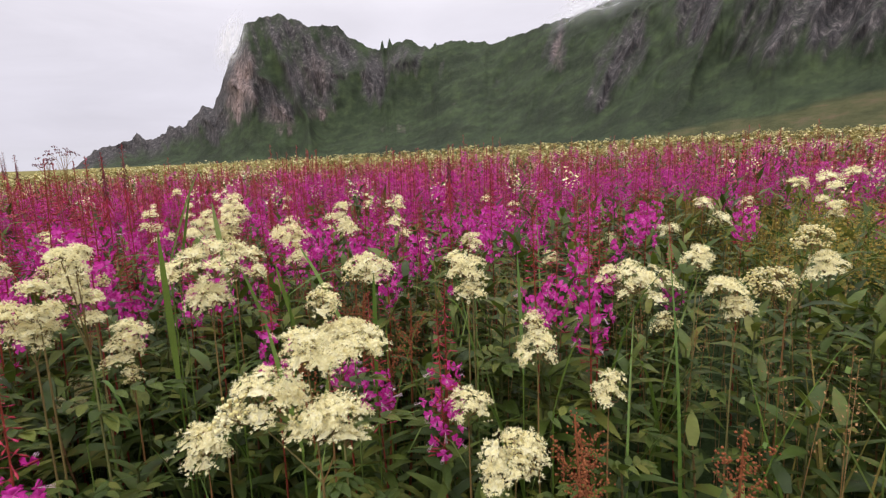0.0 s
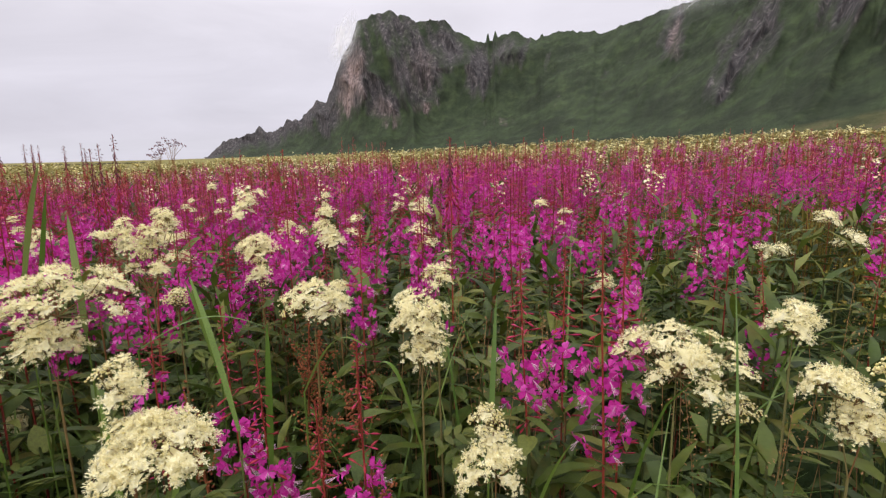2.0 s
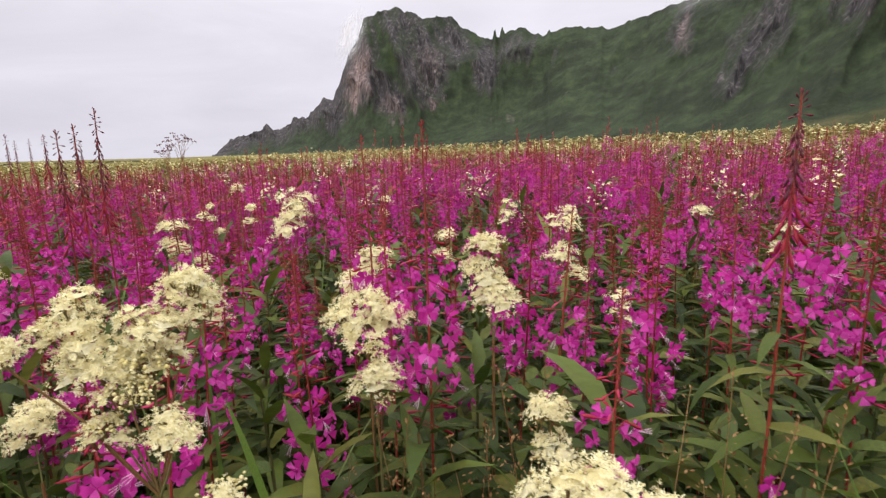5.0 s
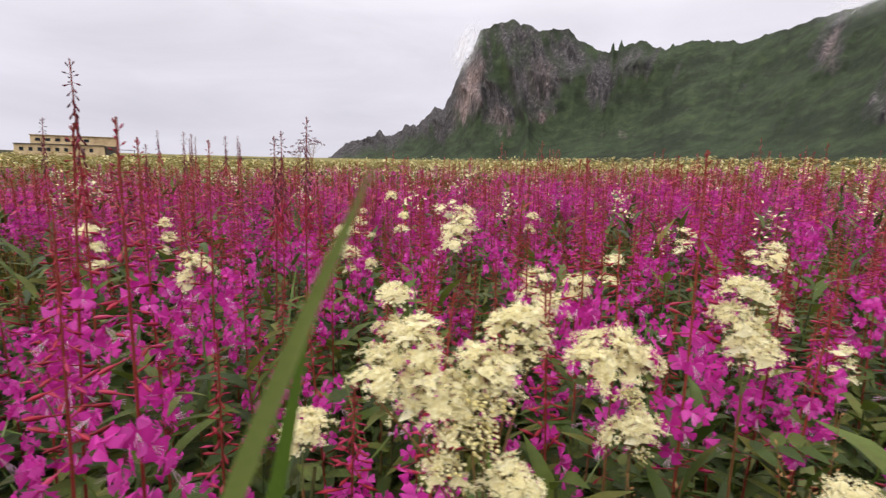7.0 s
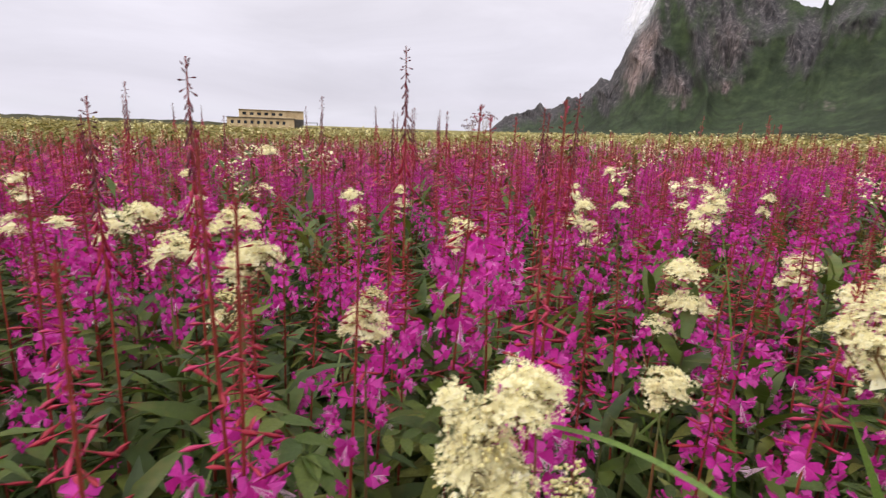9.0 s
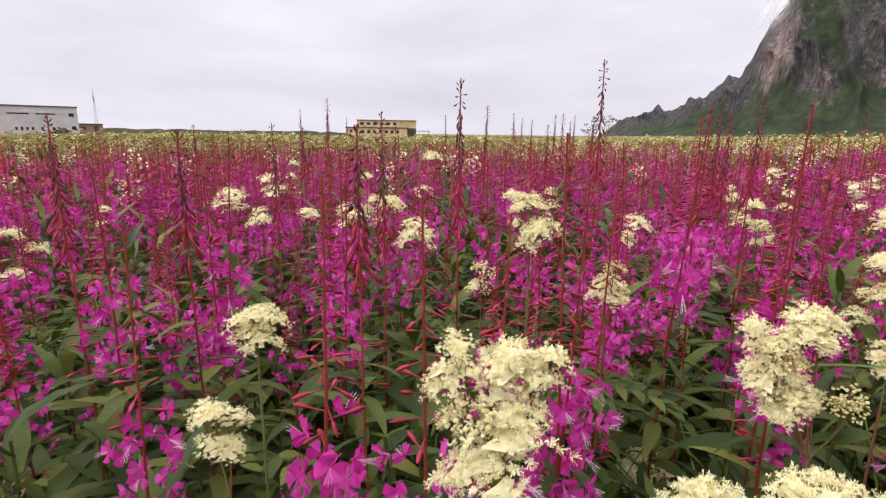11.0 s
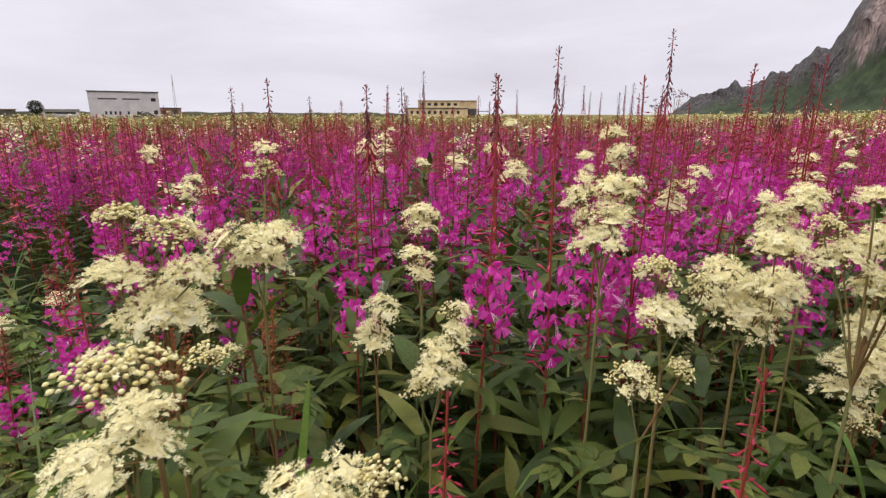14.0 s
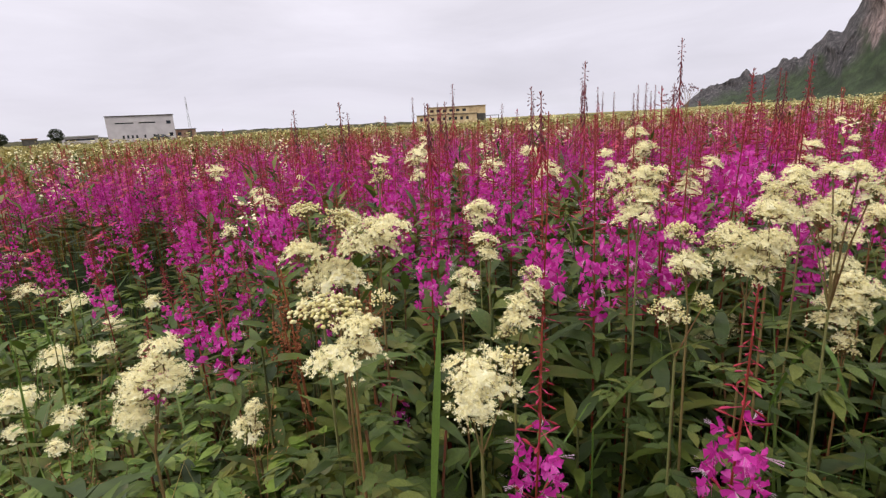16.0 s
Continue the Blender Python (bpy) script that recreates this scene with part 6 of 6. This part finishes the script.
def grass_leaf(x, y, z0, tip, width, bow, spin):
    """A single broad grass leaf from z0 to its tip, on a thin culm."""
    t = new("grass_plant")
    n = 12
    v, f = [], []
    base, tip = np.array([x, y, z0]), np.array(tip)
    side = np.array([math.cos(spin), math.sin(spin), 0])
    for i in range(n + 1):
        s = i / n
        p = base * (1 - s) + tip * s + np.array([0, 0, bow * math.sin(math.pi * s)])
        w = width * 0.5 * (math.sin(math.pi * (0.12 + 0.88 * s)) ** 0.6 if s < 1 else 0.02)
        v += [tuple(p - side * w), tuple(p + np.array([0, 0, -w * 0.3])), tuple(p + side * w)]
    for i in range(n):
        a = 3 * i
        f += [(a, a + 3, a + 4, a + 1), (a + 1, a + 4, a + 5, a + 2)]
    g = Geo()
    g.add(v, f)
    part("leaf", g.mesh("leaf", M_GRASS, smooth=True), t)
    g = Geo()
    g.add(*tube([(x, y, float(ground_z(x, y))), tuple(base)], [0.0025, 0.002], 4))
    part("culm", g.mesh("culm", M_GRASS), t)
    tagged(t, "broad green grass leaf arching over the flowers", "grass", "grass plants")


grass_leaf(-0.875, 1.588, 1.12, (-0.752, 1.558, 1.365), 0.013, 0.015, 1.64)
grass_leaf(-0.86, 1.60, 1.08, (-0.811, 1.612, 1.318), 0.010, 0.0, 1.4)
grass_leaf(-0.72, 1.57, 1.06, (-0.757, 1.60, 1.275), 0.013, 0.0, 0.5)
grass_leaf(-1.22, 1.72, 1.03, (-0.80, 1.50, 1.15), 0.008, 0.05, 1.9)
grass_leaf(-0.81, 1.46, 0.86, (-0.76, 1.37, 1.24), 0.014, 0.0, 0.5)
grass_leaf(-0.66, 1.84, 0.86, (-0.70, 1.82, 1.08), 0.012, 0.0, 0.4)
grass_leaf(-0.52, 1.42, 0.72, (-0.60, 1.47, 1.02), 0.012, 0.0, 0.2)
grass_leaf(-0.50, 1.44, 0.70, (-0.44, 1.48, 0.98), 0.010, 0.0, 0.4)
grass_leaf(-0.376, 1.58, 0.80, (-0.371, 1.60, 1.09), 0.012, 0.0, 0.3)
grass_leaf(-0.556, 1.515, 1.06, (-0.39, 1.645, 1.06), 0.008, 0.04, 2.2)
grass_leaf(-0.424, 1.57, 0.90, (-0.575, 1.67, 1.15), 0.011, 0.02, 0.6)
grass_leaf(-0.001, 1.65, 0.80, (-0.003, 1.775, 1.10), 0.010, 0.0, 0.2)
grass_leaf(-0.362, 1.69, 0.92, (-0.255, 1.76, 0.99), 0.009, 0.06, 1.2)
grass_leaf(-0.12, 1.66, 0.84, (-0.22, 1.70, 0.98), 0.009, 0.07, 1.3)
grass_leaf(0.06, 1.55, 0.74, (0.14, 1.60, 0.93), 0.010, 0.03, 0.8)
grass_leaf(-0.57, 2.62, 0.9, (-0.40, 2.70, 1.16), 0.009, 0.09, 1.4)
grass_leaf(-0.66, 2.86, 0.9, (-0.36, 2.9, 1.15), 0.009, 0.11, 1.4)
grass_leaf(-0.80, 2.02, 0.72, (-0.92, 2.06, 1.03), 0.012, 0.03, 0.3)
grass_leaf(-1.08, 1.02, 0.80, (-0.93, 1.16, 0.98), 0.009, 0.05, 1.2)
grass_leaf(-1.12, 0.74, 0.74, (-1.18, 0.80, 1.02), 0.012, 0.0, 0.9)
grass_leaf(-1.02, 1.42, 0.74, (-0.86, 1.36, 0.80), 0.010, 0.14, 1.2)


def yellow_herb(x, y, z, seed):
    """A bushy yellow-green herb: branching stem and a haze of tiny flowers."""
    r = np.random.default_rng(seed)
    t = new("yellow_herb")
    g = Geo()
    g.add(*tube([(0, 0, 0), (0.01, 0, z * 0.5), (0, 0.01, z * 0.9)], [0.004, 0.003, 0.002], 4))
    f = Geo()
    for k in range(16):
        a, h0 = k * 2.4, z * (0.55 + 0.022 * k)
        out = r.uniform(0.06, 0.15)
        tip = np.array([math.cos(a) * out, math.sin(a) * out, h0 + r.uniform(0.05, 0.14)])
        g.add(*tube([(0, 0, h0), tip * np.array([0.6, 0.6, 1]) - np.array([0, 0, 0.02]), tip], [0.0015, 0.001, 0.0008], 3))
        n = 13
        f.stamp(CRUMB, turn(r.uniform(0, 6.28, n), r.normal(0, 0.6, n), r.normal(0, 0.6, n), r.uniform(0.010, 0.019, n)), tip + r.normal(0, 0.032, (n, 3)))
    part("stem", g.mesh("stem", M_GRASS), t)
    tagged(part("flower_haze", f.mesh("flower_haze", M_GOLD), t, "tiny yellow-green flowers"), kind="stuff")
    t.matrix_basis = pose(x, y, float(ground_z(x, y)), r.uniform(-4, 4), r.uniform(-4, 4), 0)
    tagged(t, "bushy yellow-green herb with hazy tiny flowers", "wild plant", "yellow herbs")


r = np.random.default_rng(77)
for k in range(44):
    b, d = radians(r.uniform(32, 50)), r.uniform(2.2, 5.0)
    yellow_herb(-0.14 + d * math.sin(b), 0.36 + d * math.cos(b), r.uniform(0.98, 1.17), 950 + k)
for k in range(26):
    yellow_herb(r.uniform(1.15, 2.0), r.uniform(1.95, 2.95), r.uniform(1.0, 1.12), 1020 + k)


# ---- low herbs and seed grass ----
def low_herb(r):
    """A rosette of broad toothed leaflets on short stalks."""
    g = Geo()
    for k in range(12):
        a, h = k * 2.4 + r.uniform(-0.3, 0.3), r.uniform(0.5, 0.82)
        out = r.uniform(0.03, 0.10)
        tip = np.array([math.cos(a) * out, math.sin(a) * out, h])
        g.add(*tube([(0, 0, h - 0.25), tip], [0.002, 0.0012], 3), 1)
        for side in (-0.75, 0.0, 0.75):
            g.stamp(blade(0.056 if side == 0 else 0.044, 0.027 if side == 0 else 0.022, 0.5, 0.3, 3), turn(a + side, r.uniform(-0.25, 0.2), r.normal(0, 0.2)), tip[None], 0)
    return g


def seed_grass(r):
    """A thin stalk under an open spray of tiny reddish seeds."""
    g = Geo()
    line = stem_line(r, 1.0, 0.12)
    g.add(*tube(line, np.linspace(0.0016, 0.0006, len(line)), 3), 0)
    n = 60
    z = r.uniform(0.76, 1.0, n)
    q = (1.02 - z) * 0.22 * r.uniform(0.1, 1.0, n)
    a = r.uniform(0, 6.28, n)
    grain = (np.array([(0, 0, 0), (0.5, 0.22, 0.05), (1, 0, 0), (0.5, -0.22, -0.05)]), np.array([(0, 1, 2, 3)]))
    g.stamp(grain, turn(a, r.uniform(0.2, 1.2, n), 0, r.uniform(0.005, 0.009, n)), along(line, z) + np.stack([np.cos(a) * q, np.sin(a) * q, np.zeros(n)], -1), 0)
    return g


r = np.random.default_rng(91)
forms = [low_herb(np.random.default_rng(960 + k)) for k in range(6)]
xs, ys = r.uniform(-2.1, -0.95, 170), r.uniform(-0.25, 0.70, 170)
xs, ys = xs + r.normal(0, 0.12, 170), ys + r.normal(0, 0.10, 170)
xs, ys = np.concatenate([xs, r.normal(-2.6, 0.5, 130)]), np.concatenate([ys, r.normal(-0.05, 0.32, 130)])
keep = path_gap(xs, ys) > 0.35
xs, ys = xs[keep], ys[keep]
strew("low_herbs", forms, [M_HERB, M_SWSTEM], xs, ys, r.uniform(0.58, 0.80, len(xs)), np.ones(len(xs)), r, "fresh green broad-leaved herbs between the taller stems", "undergrowth")


def broad_herb(r):
    """A low stem with large oval leaves, some folded upward."""
    t = new("broad_leaved_herb")
    t.empty_display_size = 0.1
    line = stem_line(r, 0.8, 0.08)
    g = Geo()
    g.add(*tube(line[[1, 3, 6]], 0.0028, 4))
    part("stem", g.mesh("stem", M_GREENSTEM), t)
    g = Geo()
    for k in range(9):
        z = 0.34 + 0.055 * k
        long = r.uniform(0.07, 0.12) * (1.15 - 0.045 * k)
        g.stamp(blade(long, long * r.uniform(0.42, 0.55), r.uniform(0.2, 0.9), r.uniform(0.2, 0.5), 6), turn(k * 2.4 + r.uniform(-0.4, 0.4), r.uniform(0.0, 0.9), r.normal(0, 0.35)), along(line, np.array([z])))
    tagged(part("foliage", g.mesh("foliage", M_LEAF2), t), kind="stuff")
    return tagged(t, "low green herb with large oval leaves among the flowers", "wild plant", "broad-leaved herbs")


herbs = [broad_herb(np.random.default_rng(980 + k)) for k in range(8)]
xs, ys = scatter(210, r, 0.3, 2.2, -140, 40)
keep = (path_gap(xs, ys) > 0.30) & (path_gap(xs, ys) < 1.1)
for k, (x, y) in reversed(list(enumerate(zip(xs[keep], ys[keep])))):
    high, side = r.uniform(0.85, 1.15, 2)
    high *= 1 - 0.3 * float(low_growth(np.array(x), np.array(y)))
    m = pose(x, y, float(ground_z(x, y)), 0, 0, r.uniform(0, 360)) @ Matrix.Diagonal((side, side, high, 1))
    if k < 8:
        herbs[k].matrix_basis = m
    else:
        copy_thing(herbs[k % 8], m)
forms = [seed_grass(np.random.default_rng(970 + k)) for k in range(6)]
xs = np.concatenate([r.uniform(-2.3, -1.4, 60), r.uniform(-0.8, 0.1, 70), r.uniform(0.3, 1.4, 50)])
ys = np.concatenate([r.uniform(0.0, 0.85, 60), r.uniform(1.75, 2.3, 70), r.uniform(1.3, 2.4, 50)])
keep = path_gap(xs, ys) > 0.6
xs, ys = xs[keep], ys[keep]
strew("seed_grass", forms, [M_DRY], xs, ys, r.uniform(0.78, 1.06, len(xs)) * (1 - 0.32 * low_growth(xs, ys)), np.ones(len(xs)), r, "fine rusty brown seed grass standing among the flowers", "grass")
